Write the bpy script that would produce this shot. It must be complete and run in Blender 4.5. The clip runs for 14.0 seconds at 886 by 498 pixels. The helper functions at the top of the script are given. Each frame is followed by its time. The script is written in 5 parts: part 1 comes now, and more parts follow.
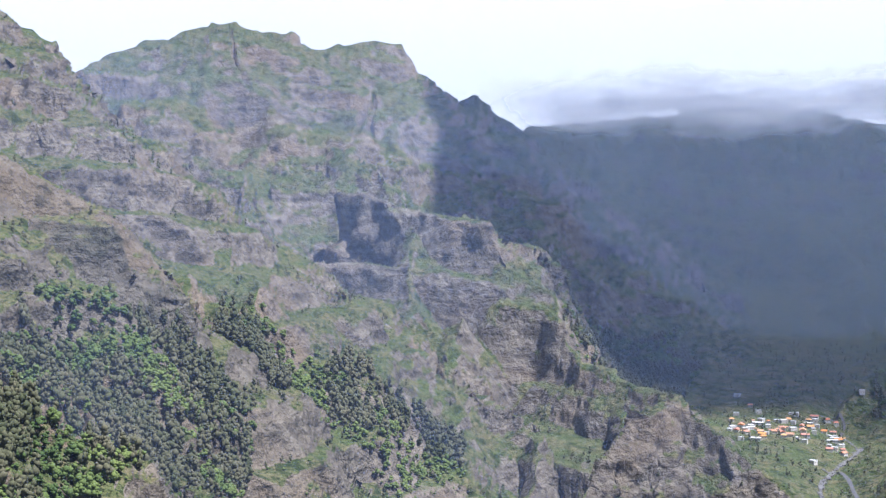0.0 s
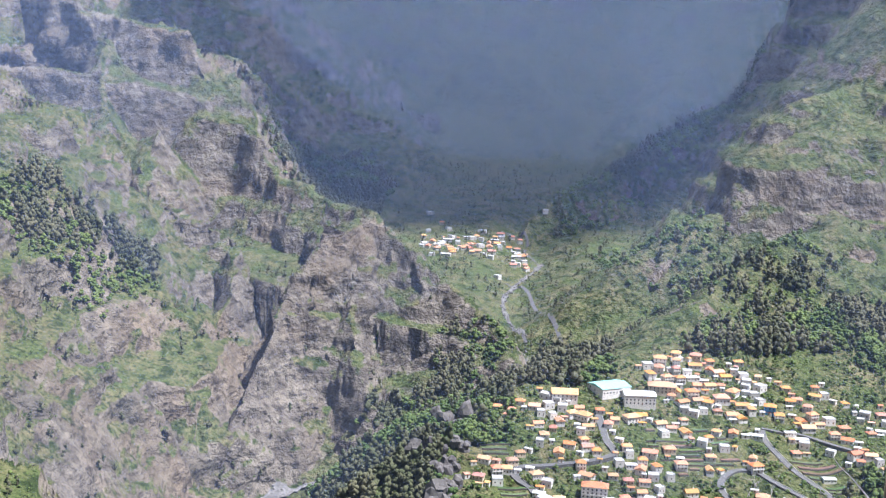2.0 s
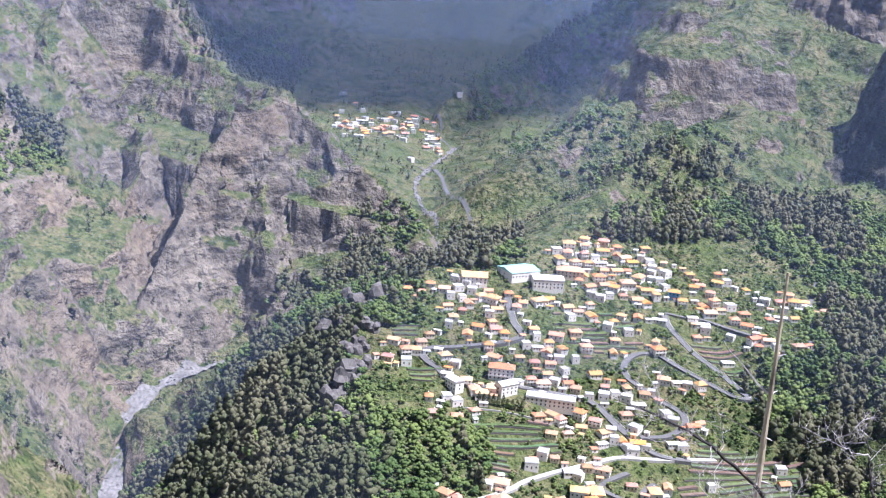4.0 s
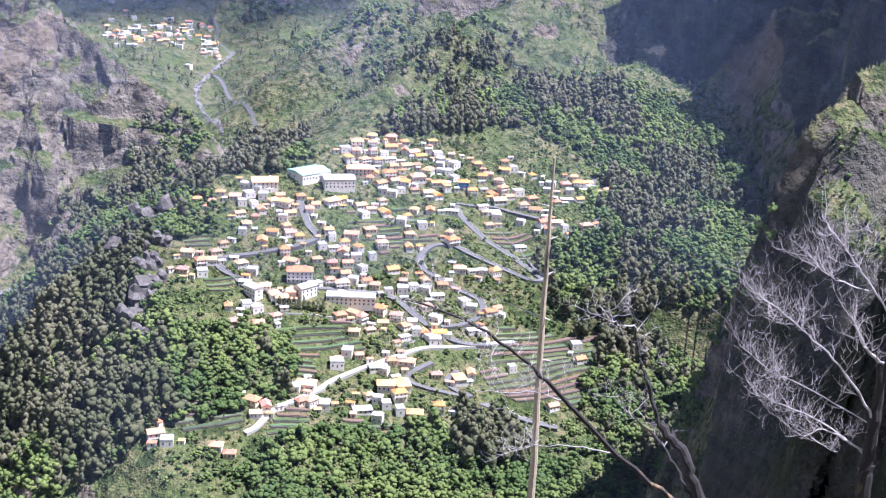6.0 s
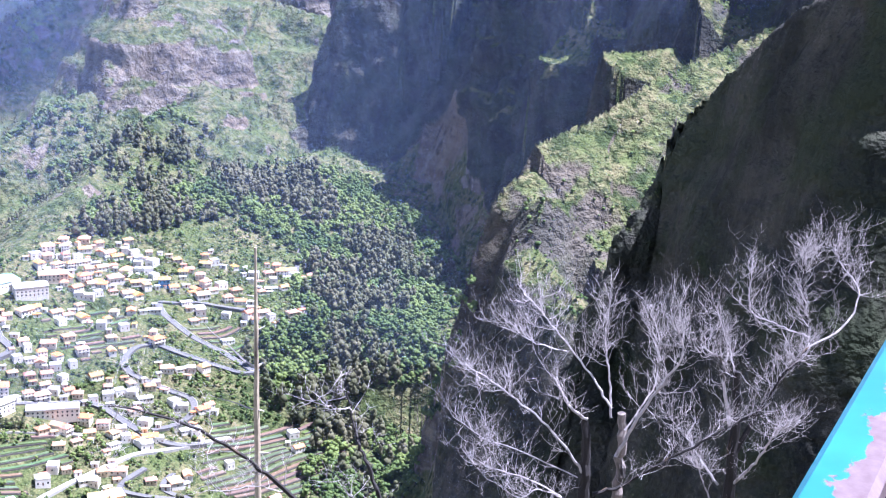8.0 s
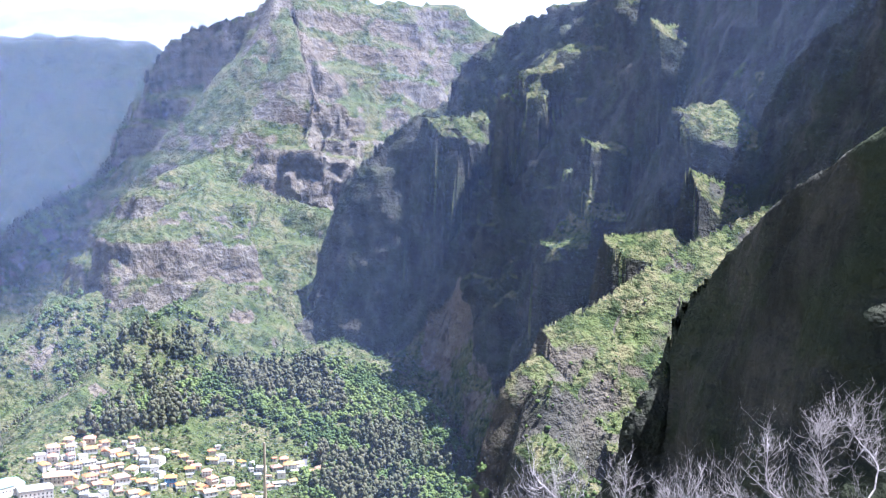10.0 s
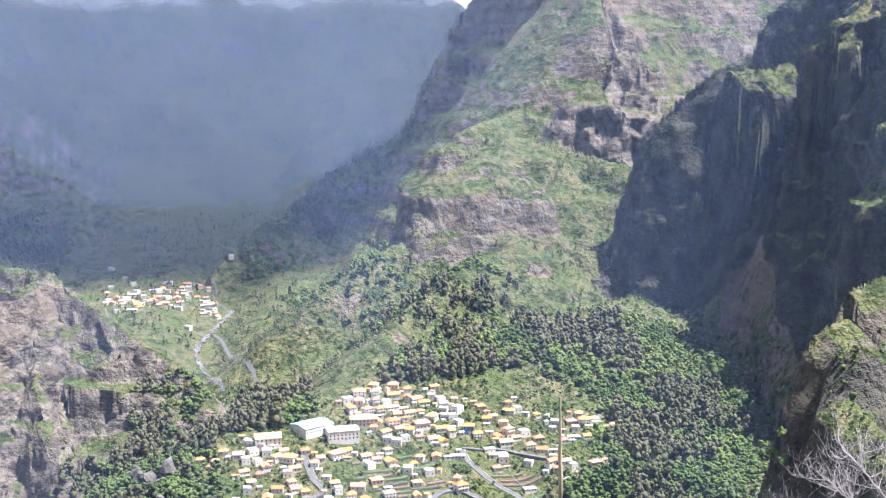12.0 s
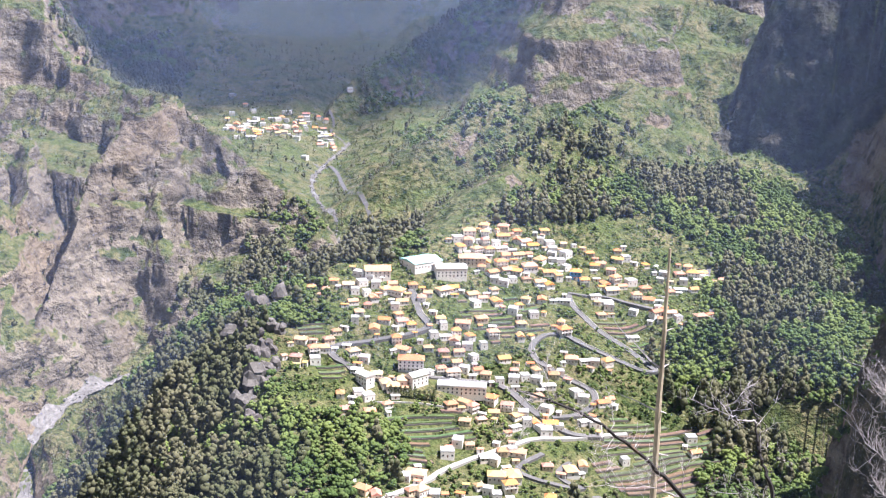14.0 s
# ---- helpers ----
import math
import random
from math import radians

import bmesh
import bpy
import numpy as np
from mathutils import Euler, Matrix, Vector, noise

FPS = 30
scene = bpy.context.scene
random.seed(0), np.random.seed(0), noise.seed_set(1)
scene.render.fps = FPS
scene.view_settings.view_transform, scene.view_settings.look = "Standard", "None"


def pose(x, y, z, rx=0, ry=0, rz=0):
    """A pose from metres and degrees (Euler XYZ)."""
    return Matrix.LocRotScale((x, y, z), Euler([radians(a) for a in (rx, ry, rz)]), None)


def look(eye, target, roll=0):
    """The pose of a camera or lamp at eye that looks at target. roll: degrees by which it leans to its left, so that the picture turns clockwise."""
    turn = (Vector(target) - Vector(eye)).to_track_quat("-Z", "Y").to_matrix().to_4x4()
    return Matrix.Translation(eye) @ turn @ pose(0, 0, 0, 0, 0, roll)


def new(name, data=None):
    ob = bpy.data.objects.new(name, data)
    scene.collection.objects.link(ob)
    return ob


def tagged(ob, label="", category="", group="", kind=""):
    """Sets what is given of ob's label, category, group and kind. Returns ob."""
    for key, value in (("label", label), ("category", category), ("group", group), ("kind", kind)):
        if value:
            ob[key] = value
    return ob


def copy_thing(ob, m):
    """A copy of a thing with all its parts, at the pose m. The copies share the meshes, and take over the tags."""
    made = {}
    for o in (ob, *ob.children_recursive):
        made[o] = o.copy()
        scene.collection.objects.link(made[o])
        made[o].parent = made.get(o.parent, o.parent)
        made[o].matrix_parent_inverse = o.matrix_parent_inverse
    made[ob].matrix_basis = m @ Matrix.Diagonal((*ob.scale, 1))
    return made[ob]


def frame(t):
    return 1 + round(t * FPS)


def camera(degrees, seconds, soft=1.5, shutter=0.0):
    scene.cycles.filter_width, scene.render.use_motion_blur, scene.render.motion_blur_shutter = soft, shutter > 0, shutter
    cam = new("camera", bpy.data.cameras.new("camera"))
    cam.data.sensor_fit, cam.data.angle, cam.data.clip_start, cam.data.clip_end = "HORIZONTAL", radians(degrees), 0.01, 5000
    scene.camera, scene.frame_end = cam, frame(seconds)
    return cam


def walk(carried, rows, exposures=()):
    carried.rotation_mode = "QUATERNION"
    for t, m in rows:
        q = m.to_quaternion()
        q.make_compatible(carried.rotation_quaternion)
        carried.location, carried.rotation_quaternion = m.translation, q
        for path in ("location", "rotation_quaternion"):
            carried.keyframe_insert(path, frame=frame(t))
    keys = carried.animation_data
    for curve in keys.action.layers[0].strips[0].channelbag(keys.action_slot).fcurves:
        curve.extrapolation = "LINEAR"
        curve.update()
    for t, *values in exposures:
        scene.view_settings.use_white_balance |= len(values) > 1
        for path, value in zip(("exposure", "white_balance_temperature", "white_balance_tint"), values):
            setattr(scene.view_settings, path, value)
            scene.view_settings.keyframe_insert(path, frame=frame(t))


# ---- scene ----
cam = camera(38.67, 14.0, soft=1.15)
ROWS = [
    (0.0, -0.200, 0.130, 349.940, 88.00, -0.00, -0.00),
    (0.5, -0.200, 0.130, 349.940, 86.59, -0.55, -7.47),
    (1.0, -0.200, 0.130, 349.940, 84.81, -2.58, -9.36),
    (1.5, -0.200, 0.130, 349.940, 82.74, -4.40, -9.91),
    (2.0, -0.200, 0.130, 349.940, 79.99, -2.93, -13.34),
    (2.5, -0.200, 0.130, 349.940, 79.00, -1.31, -17.17),
    (3.0, -0.200, 0.130, 349.940, 77.69, -2.74, -16.74),
    (3.2, -0.200, 0.130, 349.940, 77.18, -4.08, -16.52),
    (5.3, 0.000, 0.000, 350.000, 73.13, -4.18, -19.36),
    (5.5, 0.000, 0.000, 350.000, 73.78, -4.04, -21.37),
    (6.0, 0.000, 0.000, 350.000, 71.09, -3.33, -27.28),
    (6.5, 0.000, 0.000, 350.000, 70.43, -2.77, -30.57),
    (7.0, 0.000, 0.000, 350.000, 71.19, -2.96, -35.06),
    (7.5, 0.000, 0.000, 350.000, 72.42, -3.05, -39.96),
    (8.0, 0.000, 0.000, 350.000, 75.75, -2.48, -41.44),
    (8.5, 0.000, 0.000, 350.000, 79.77, -1.73, -41.60),
    (8.7, 0.000, 0.000, 350.000, 81.27, -1.76, -42.29),
    (10.8, -0.020, 0.012, 350.010, 84.91, 0.01, -39.25),
    (11.0, -0.020, 0.012, 350.010, 84.58, 0.43, -36.98),
    (11.5, -0.020, 0.012, 350.010, 83.87, 0.30, -32.80),
    (12.0, -0.020, 0.012, 350.010, 82.18, 0.21, -28.08),
    (12.5, -0.020, 0.012, 350.010, 80.45, -0.96, -24.63),
    (13.0, -0.020, 0.012, 350.010, 78.15, -1.91, -22.99),
    (13.5, -0.020, 0.012, 350.010, 76.35, -2.06, -22.59),
    (14.0, -0.020, 0.012, 350.010, 74.90, -2.15, -22.35),
]

EXPOSURES = [(0.0, 0.96, 5600, 16), (0.5, 0.68, 5500, 19), (1.0, 0.84, 5550, 16), (1.5, 1.22, 5650, 16), (2.0, 1.27, 5650, 16), (3.2, 1.36, 5550, 20), (5.5, 1.50, 5450, 24), (7.0, 1.76, 5400, 28), (8.5, 2.10, 5100, 27),
             (11.0, 1.85, 5650, 15), (12.5, 1.75, 5900, 19), (14.0, 1.65, 6000, 20)]
walk(cam, [(t, pose(*p)) for t, *p in ROWS], EXPOSURES)

# ---------------------------------------------------------------- daylight
SUN_AZ, SUN_EL = 124.0, 65.5     # degrees clockwise from +y, and above the horizon
sun_way = Vector((math.sin(radians(SUN_AZ)) * math.cos(radians(SUN_EL)),
                  math.cos(radians(SUN_AZ)) * math.cos(radians(SUN_EL)), math.sin(radians(SUN_EL))))
sun_data = bpy.data.lights.new("sun", "SUN")
sun_data.energy, sun_data.angle, sun_data.color = 4.8, radians(0.6), (1.0, 0.96, 0.90)
sun = new("sun", sun_data)
sun.matrix_world = look((0, 0, 900), Vector((0, 0, 900)) - sun_way)

world = bpy.data.worlds.new("sky")
scene.world = world
world.use_nodes = True
wn, wl = world.node_tree.nodes, world.node_tree.links
wn.clear()
w_out = wn.new("ShaderNodeOutputWorld")
w_bg = wn.new("ShaderNodeBackground")
w_sky = wn.new("ShaderNodeTexSky")
w_sky.sky_type, w_sky.sun_disc = "NISHITA", False
w_sky.sun_elevation, w_sky.sun_rotation = radians(SUN_EL), radians(SUN_AZ)
w_sky.altitude, w_sky.dust_density = 1000, 1.5
w_bg.inputs["Strength"].default_value = 0.031
# bright clouds low over the mountains
w_co = wn.new("ShaderNodeTexCoord")
w_sep = wn.new("ShaderNodeSeparateXYZ")
w_noise = wn.new("ShaderNodeTexNoise")
w_noise.inputs["Scale"].default_value, w_noise.inputs["Detail"].default_value = 3.2, 5
w_band = wn.new("ShaderNodeMapRange")
w_band.inputs["From Min"].default_value, w_band.inputs["From Max"].default_value = 0.33, 0.15
w_add = wn.new("ShaderNodeMath"); w_add.operation = "ADD"
w_ramp = wn.new("ShaderNodeMapRange")
w_ramp.inputs["From Min"].default_value, w_ramp.inputs["From Max"].default_value = 0.75, 1.25
w_mix = wn.new("ShaderNodeMix"); w_mix.data_type = "RGBA"
w_mix.inputs["B"].default_value = (20.5, 21.0, 21.8, 1)
wl.new(w_co.outputs["Generated"], w_sep.inputs[0])
wl.new(w_co.outputs["Generated"], w_noise.inputs["Vector"])
wl.new(w_sep.outputs["Z"], w_band.inputs["Value"])
wl.new(w_band.outputs[0], w_add.inputs[0])
wl.new(w_noise.outputs["Fac"], w_add.inputs[1])
wl.new(w_add.outputs[0], w_ramp.inputs["Value"])
wl.new(w_ramp.outputs[0], w_mix.inputs["Factor"])
wl.new(w_sky.outputs[0], w_mix.inputs["A"])
wl.new(w_mix.outputs["Result"], w_bg.inputs["Color"])
wl.new(w_bg.outputs[0], w_out.inputs[0])

# ---------------------------------------------------------------- lie of the land
# Crest lines (x, y, z) with the fall to their left and right hand, the river bed and the sloping village shelf.
RIDGES = {}
RIDGES['far_wall'] = (0.8, 0.8, [(276, 4241, 617), (525, 4419, 642), (1032, 4483, 706), (1485, 4354, 637), (2002, 4086, 623), (1809, 4120, 636), (2041, 3785, 606)])
RIDGES['west_peak'] = (0.66, 0.7, [(-962, 2308, 518), (-799, 2474, 563), (-748, 2646, 642), (-659, 2773, 693), (-574, 2843, 743), (-497, 2908, 777), (-402, 2973, 748), (-306, 3004, 723), (-192, 2994, 735)])
RIDGES['west_peak_end'] = (2.2, 1.7, [(-192, 2994, 735), (-92, 2979, 736), (-56, 2999, 645), (8, 3050, 606), (57, 3119, 560), (94, 3199, 578), (181, 3345, 556)])
RIDGES['west_peak_spur'] = (0.8, 0.8, [(-497, 2908, 777), (-421, 2667, 603), (-367, 2422, 418), (-271, 2133, 286), (-190, 1890, 170)])
RIDGES['west_peak_rib'] = (0.8, 0.9, [(-192, 2994, 727), (-158, 2745, 562), (-167, 2595, 481), (-201, 2442, 419)])
RIDGES['left_mountain'] = (0.8, 0.85, [(-735, 1588, 718), (-663, 1652, 675), (-593, 1700, 613), (-554, 1744, 570), (-514, 1777, 534), (-459, 1823, 489), (-399, 1807, 409), (-320, 1771, 321), (-240, 1703, 245), (-133, 1614, 171)])
RIDGES['near_left_spur'] = (0.9, 1.0, [(-543, 1126, 502), (-470, 1191, 426), (-410, 1234, 385), (-363, 1259, 354), (-334, 1256, 301), (-286, 1268, 269), (-255, 1265, 238), (-227, 1250, 189), (-190, 1225, 148), (-105, 1205, 77), (48, 1194, -36), (95, 1181, -91)])
RIDGES['near_left_low'] = (0.8, 0.9, [(-383, 869, 304), (-325, 924, 243), (-254, 967, 177), (-153, 988, 91), (-97, 995, 22)])
RIDGES['mesa'] = (1.1, 1.3, [(-205, 2492, 465), (-95, 2258, 391), (-23, 2160, 353), (73, 2089, 332), (108, 1997, 254), (167, 1923, 213), (188, 1840, 161), (200, 1769, 133), (237, 1643, 115), (263, 1538, 123), (269, 1476, 129), (284, 1442, 112), (317, 1405, 89), (356, 1344, 55), (378, 1286, 23), (394, 1249, -6)])
RIDGES['mesa_front'] = (1.2, 1.2, [(-23, 2150, 351), (-36, 2040, 271), (-39, 1960, 212), (13, 1800, 142), (34, 1650, 100)])
RIDGES['pyramid_rib'] = (1.2, 3.2, [(261, 1472, 126), (186, 1418, 96), (157, 1361, 51), (127, 1294, 6), (105, 1241, -33), (108, 1210, -70)])
RIDGES['pyramid_mid'] = (1.2, 1.2, [(260, 1467, 127), (244, 1399, 61), (244, 1318, 2), (247, 1246, -40)])
RIDGES['gully_ridge'] = (1.7, 1.2, [(38, 1850, 187), (12, 1650, 115), (98, 1557, 79), (104, 1456, 37), (65, 1378, 4)])
RIDGES['far_mid_spur'] = (0.8, 0.75, [(187, 2343, 205), (266, 2234, 141), (341, 2143, 104), (439, 2278, 126), (504, 2265, 135), (527, 2136, 102), (529, 1980, 52), (534, 1875, 39)])
RIDGES['far_mid_rib'] = (0.8, 0.8, [(484, 2269, 132), (452, 2133, 87), (430, 1953, 46), (431, 1799, 20)])
RIDGES['far_right_top'] = (3.4, 3.4, [(1076, 1976, 467), (1051, 1973, 391), (1024, 1959, 308)])
RIDGES['far_right_spur'] = (1.1, 1.6, [(1010, 1954, 284), (954, 1927, 253), (841, 1903, 199), (729, 1863, 146), (642, 1820, 105), (591, 1785, 65)])
RIDGES['east_peak_left'] = (3.2, 2.7, [(1085, 1982, 472), (1132, 1933, 506), (1162, 1833, 525), (1144, 1737, 549)])
RIDGES['east_peak'] = (1.6, 1.3, [(1152, 1732, 555), (1171, 1695, 571), (1235, 1674, 564), (1325, 1655, 546), (1433, 1643, 551), (1493, 1616, 509), (1555, 1556, 424)])
RIDGES['east_peak_rib'] = (1.3, 3.0, [(1144, 1737, 549), (1131, 1637, 490), (1100, 1562, 392), (1050, 1523, 325), (991, 1539, 293)])
RIDGES['east_peak_foot'] = (1.1, 1.1, [(975, 1607, 301), (879, 1571, 272), (982, 1497, 254), (1019, 1386, 226)])
RIDGES['basin_rib_a'] = (0.75, 0.75, [(503, 3968, 341), (529, 3257, 179), (549, 2695, 140)])
RIDGES['basin_rib_b'] = (0.7, 0.7, [(1168, 4034, 336), (1067, 3228, 183), (833, 2463, 108)])
RIDGES['basin_rib_c'] = (0.75, 0.75, [(1378, 2998, 306), (1089, 2579, 175), (851, 2244, 105)])
RIDGES['knob_top'] = (2.6, 2.6, [(820, 1374, 237), (782, 1385, 251), (735, 1387, 237), (709, 1389, 231)], (34, 0.75))
RIDGES['knob_tower'] = (3.0, 3.0, [(700, 1389, 201), (692, 1387, 174)], (4, 1.0))
RIDGES['knob'] = (0.7, 0.75, [(913, 1505, 272), (786, 1394, 187), (716, 1397, 178), (691, 1376, 164), (624, 1364, 144), (545, 1344, 106), (483, 1336, 64)])
RIDGES['knob_front'] = (0.6, 0.6, [(776, 1377, 182), (764, 1291, 150), (679, 1259, 135), (578, 1198, 98), (539, 1144, 88)])
RIDGES['low_crag'] = (1.8, 1.8, [(533, 1169, 85), (549, 1145, 92), (553, 1104, 70)], (12, 0.9))
RIDGES['knob_east'] = (0.7, 0.8, [(943, 1438, 227), (846, 1358, 157), (788, 1253, 111), (718, 1190, 69)])
RIDGES['great_wall'] = (2.6, 1.2, [(829, 422, 539), (921, 620, 503), (988, 766, 500), (1050, 941, 490), (1069, 1038, 485), (1079, 1099, 477), (1077, 1156, 452)])
RIDGES['great_wall_nose'] = (2.5, 2.4, [(1077, 1156, 452), (1068, 1177, 397), (1040, 1209, 366), (1008, 1243, 347), (978, 1266, 308), (965, 1264, 243), (927, 1267, 173), (878, 1265, 121), (821, 1256, 73)])
RIDGES['terrace_spur'] = (3.0, 3.4, [(812, 492, 329), (749, 507, 296), (689, 522, 273), (645, 529, 256), (602, 533, 236), (561, 541, 223)], (75, 0.72, 1))
RIDGES['terrace_foot'] = (3.5, 3.5, [(536, 503, 201), (514, 490, 174), (501, 445, 160)], (16, 0.8))
RIDGES['near_cliff'] = (3.6, 3.2, [(289, 158, 353), (308, 205, 328), (317, 227, 311), (317, 244, 295), (312, 242, 278), (296, 246, 259), (285, 244, 241), (282, 243, 221), (272, 236, 174)], (1.5, 1.6))
RIDGES['mesa_cliff'] = (2.6, 2.6, [(-142, 2205, 375), (-81, 2168, 363), (-23, 2130, 345), (72, 2069, 325)], (18, 0.5))
RIDGES['mesa_ledge'] = (2.8, 2.8, [(-198, 2071, 265), (-123, 2046, 261), (-40, 2020, 246), (14, 2000, 250), (93, 1958, 225)], (20, 0.6))
RIDGES['mesa_low'] = (2.6, 2.6, [(99, 1897, 208), (149, 1884, 200), (180, 1861, 186)], (16, 0.6))
RIDGES['left_cliff'] = (2.6, 2.6, [(-478, 1144, 372), (-384, 1184, 345), (-338, 1193, 338), (-313, 1195, 293), (-266, 1201, 270)], (16, 0.5))
RIDGES['west_cliff'] = (2.2, 2.2, [(-739, 2597, 622), (-634, 2666, 629), (-553, 2735, 648), (-466, 2720, 620)], (24, 0.4))
RIDGES['east_band'] = (2.8, 2.8, [(1017, 1533, 316), (1064, 1501, 309), (1117, 1462, 298)], (22, 0.5))
RIDGES['east_band_left'] = (2.8, 2.8, [(1020, 1927, 352), (1058, 1814, 337), (1032, 1666, 297)], (18, 0.6))
RIDGES['east_crown'] = (2.4, 2.4, [(1051, 1933, 390), (1103, 1869, 399), (1125, 1797, 392)], (20, 0.8))
RIDGES['ledge_a'] = (4.5, 4.0, [(1080, 1117, 368), (1047, 1128, 368), (974, 1152, 355)], (42, 0.85, 1, 58))
RIDGES['ledge_b'] = (4.5, 4.0, [(1085, 1060, 366), (1052, 1071, 366), (1030, 1078, 361)], (14, 0.85, 1, 34))
RIDGES['ledge_c'] = (4.5, 4.0, [(1083, 970, 444), (1050, 981, 444), (981, 1004, 401)], (20, 0.85, 1, 39))
RIDGES['ledge_d'] = (4.5, 4.0, [(988, 735, 445), (955, 746, 445), (910, 761, 450)], (25, 0.8, 1, 42))
RIDGES['ledge_e'] = (4.5, 4.0, [(977, 738, 404), (944, 749, 404), (909, 761, 403)], (20, 0.8, 1, 38))
RIDGES['ledge_f'] = (4.5, 4.0, [(968, 788, 333), (934, 799, 333), (892, 814, 339)], (16, 0.8, 1, 35))
RIDGES['ledge_g'] = (4.5, 4.0, [(873, 595, 367), (839, 606, 367), (789, 623, 361)], (53, 0.8, 1, 65))
RIDGES['ledge_h'] = (4.5, 4.0, [(964, 806, 310), (931, 817, 310), (889, 831, 307)], (82, 0.8, 1, 88))
RIDGES['ledge_i'] = (4.5, 4.0, [(829, 552, 306), (796, 563, 306), (746, 580, 320)], (39, 0.8, 1, 53))
RIDGES['ledge_j'] = (4.5, 4.0, [(933, 744, 279), (900, 756, 279), (868, 766, 270)], (14, 0.85, 1, 34))
RIDGES['ledge_k'] = (4.5, 4.0, [(821, 555, 277), (787, 566, 277), (686, 600, 273)], (42, 0.8, 1, 55))
RIDGES['back_slope'] = (0.5, 0.55, [(193, 2442, 143), (274, 2364, 121), (390, 2266, 93), (492, 2144, 74), (553, 1984, 65), (574, 1873, 63)])
RIDGES['village_spur'] = (0.6, 0.6, [(459, 2304, 138), (460, 2151, 104), (468, 2006, 75), (474, 1839, 51), (477, 1714, 26)])
RIVER = [(693, 2035, 62), (557, 1670, 26), (476, 1538, 21), (433, 1436, 14), (406, 1256, -7), (296, 1204, -72), (185, 1201, -107), (125, 1183, -120), (80, 1127, -136), (53, 984, -151), (20, 640, -150), (-120, 350, -165), (-500, 0, -180)]
SHELF = (0.0109, 0.2953, -259.8)
SHELF_EDGE = [(242, 966), (287, 993), (343, 1014), (451, 1060), (744, 1142), (880, 1174), (911, 1064), (832, 908), (681, 762), (533, 626), (430, 535), (269, 528), (186, 619), (187, 749), (225, 823), (225, 917)]


def lattice(ix, iy, seed):
    h = (ix.astype(np.int64) * 374761393 + iy.astype(np.int64) * 668265263 + seed * 974634777) & 0x7FFFFFFF
    h = ((h ^ (h >> 13)) * 1274126177) & 0x7FFFFFFF
    return ((h ^ (h >> 16)) & 0xFFFF).astype(np.float32) / 32767.5 - 1


def smooth_noise(x, y, seed):
    fx, fy = np.floor(x), np.floor(y)
    ix, iy, u, v = fx.astype(np.int64), fy.astype(np.int64), (x - fx).astype(np.float32), (y - fy).astype(np.float32)
    u, v = u * u * u * (u * (u * 6 - 15) + 10), v * v * v * (v * (v * 6 - 15) + 10)
    a, b = lattice(ix, iy, seed), lattice(ix + 1, iy, seed)
    c, d = lattice(ix, iy + 1, seed), lattice(ix + 1, iy + 1, seed)
    return (a + (b - a) * u) * (1 - v) + (c + (d - c) * u) * v


def fbm(x, y, size, octaves, seed, gain=0.5, ridged=False):
    total, amp, k = 0, 1.0, 1.0 / size
    for o in range(octaves):
        n = smooth_noise(x * k + 17.3 * o, y * k - 9.1 * o, seed + o)
        total = total + amp * ((0.5 - np.abs(n)) * 2 if ridged else n)
        amp, k = amp * gain, k * 2.03
    return total


def solid_noise(p, size, seed):
    """Smooth noise in space, for points of shape (n, 3)."""
    q = p / size
    f = np.floor(q)
    i = f.astype(np.int64)
    u = (q - f).astype(np.float32)
    u = u * u * (3 - 2 * u)
    total = 0
    for dz in (0, 1):
        wz = u[:, 2] if dz else 1 - u[:, 2]
        layer = (i[:, 2] + dz) * 1013904223 + seed * 7919
        for dx in (0, 1):
            wx = u[:, 0] if dx else 1 - u[:, 0]
            for dy in (0, 1):
                wy = u[:, 1] if dy else 1 - u[:, 1]
                h = ((i[:, 0] + dx) * 374761393 + (i[:, 1] + dy) * 668265263 + layer) & 0x7FFFFFFF
                h = ((h ^ (h >> 13)) * 1274126177) & 0x7FFFFFFF
                total = total + wx * wy * wz * (((h ^ (h >> 16)) & 0xFFFF).astype(np.float32) / 32767.5 - 1)
    return total


def along(px, py, points):
    """Nearest distance to a polyline, the height there, and on which hand of it the place lies."""
    best, z, side = np.full(px.shape, 1e9, np.float32), np.zeros(px.shape, np.float32), np.zeros(px.shape, np.float32)
    for (ax, ay, az), (bx, by, bz) in zip(points, points[1:]):
        dx, dy = bx - ax, by - ay
        k = np.clip(((px - ax) * dx + (py - ay) * dy) / (dx * dx + dy * dy), 0, 1)
        qx, qy = px - ax - k * dx, py - ay - k * dy
        d = np.sqrt(qx * qx + qy * qy)
        near = d < best
        best, z = np.where(near, d, best), np.where(near, az + k * (bz - az), z)
        side = np.where(near, dx * qy - dy * qx, side)
    return best, z, side


def outside(px, py, edge):
    """Distance outside a polygon, 0 within."""
    best, inside = np.full(px.shape, 1e9, np.float32), np.zeros(px.shape, bool)
    for (ax, ay), (bx, by) in zip(edge, edge[1:] + edge[:1]):
        dx, dy = bx - ax, by - ay
        k = np.clip(((px - ax) * dx + (py - ay) * dy) / (dx * dx + dy * dy), 0, 1)
        best = np.minimum(best, np.hypot(px - ax - k * dx, py - ay - k * dy))
        cross = ((ay > py) != (by > py)) & (px < dx * (py - ay) / (dy if dy else 1e-6) + ax)
        inside ^= cross
    return np.where(inside, 0, best), np.where(inside, best, 0)


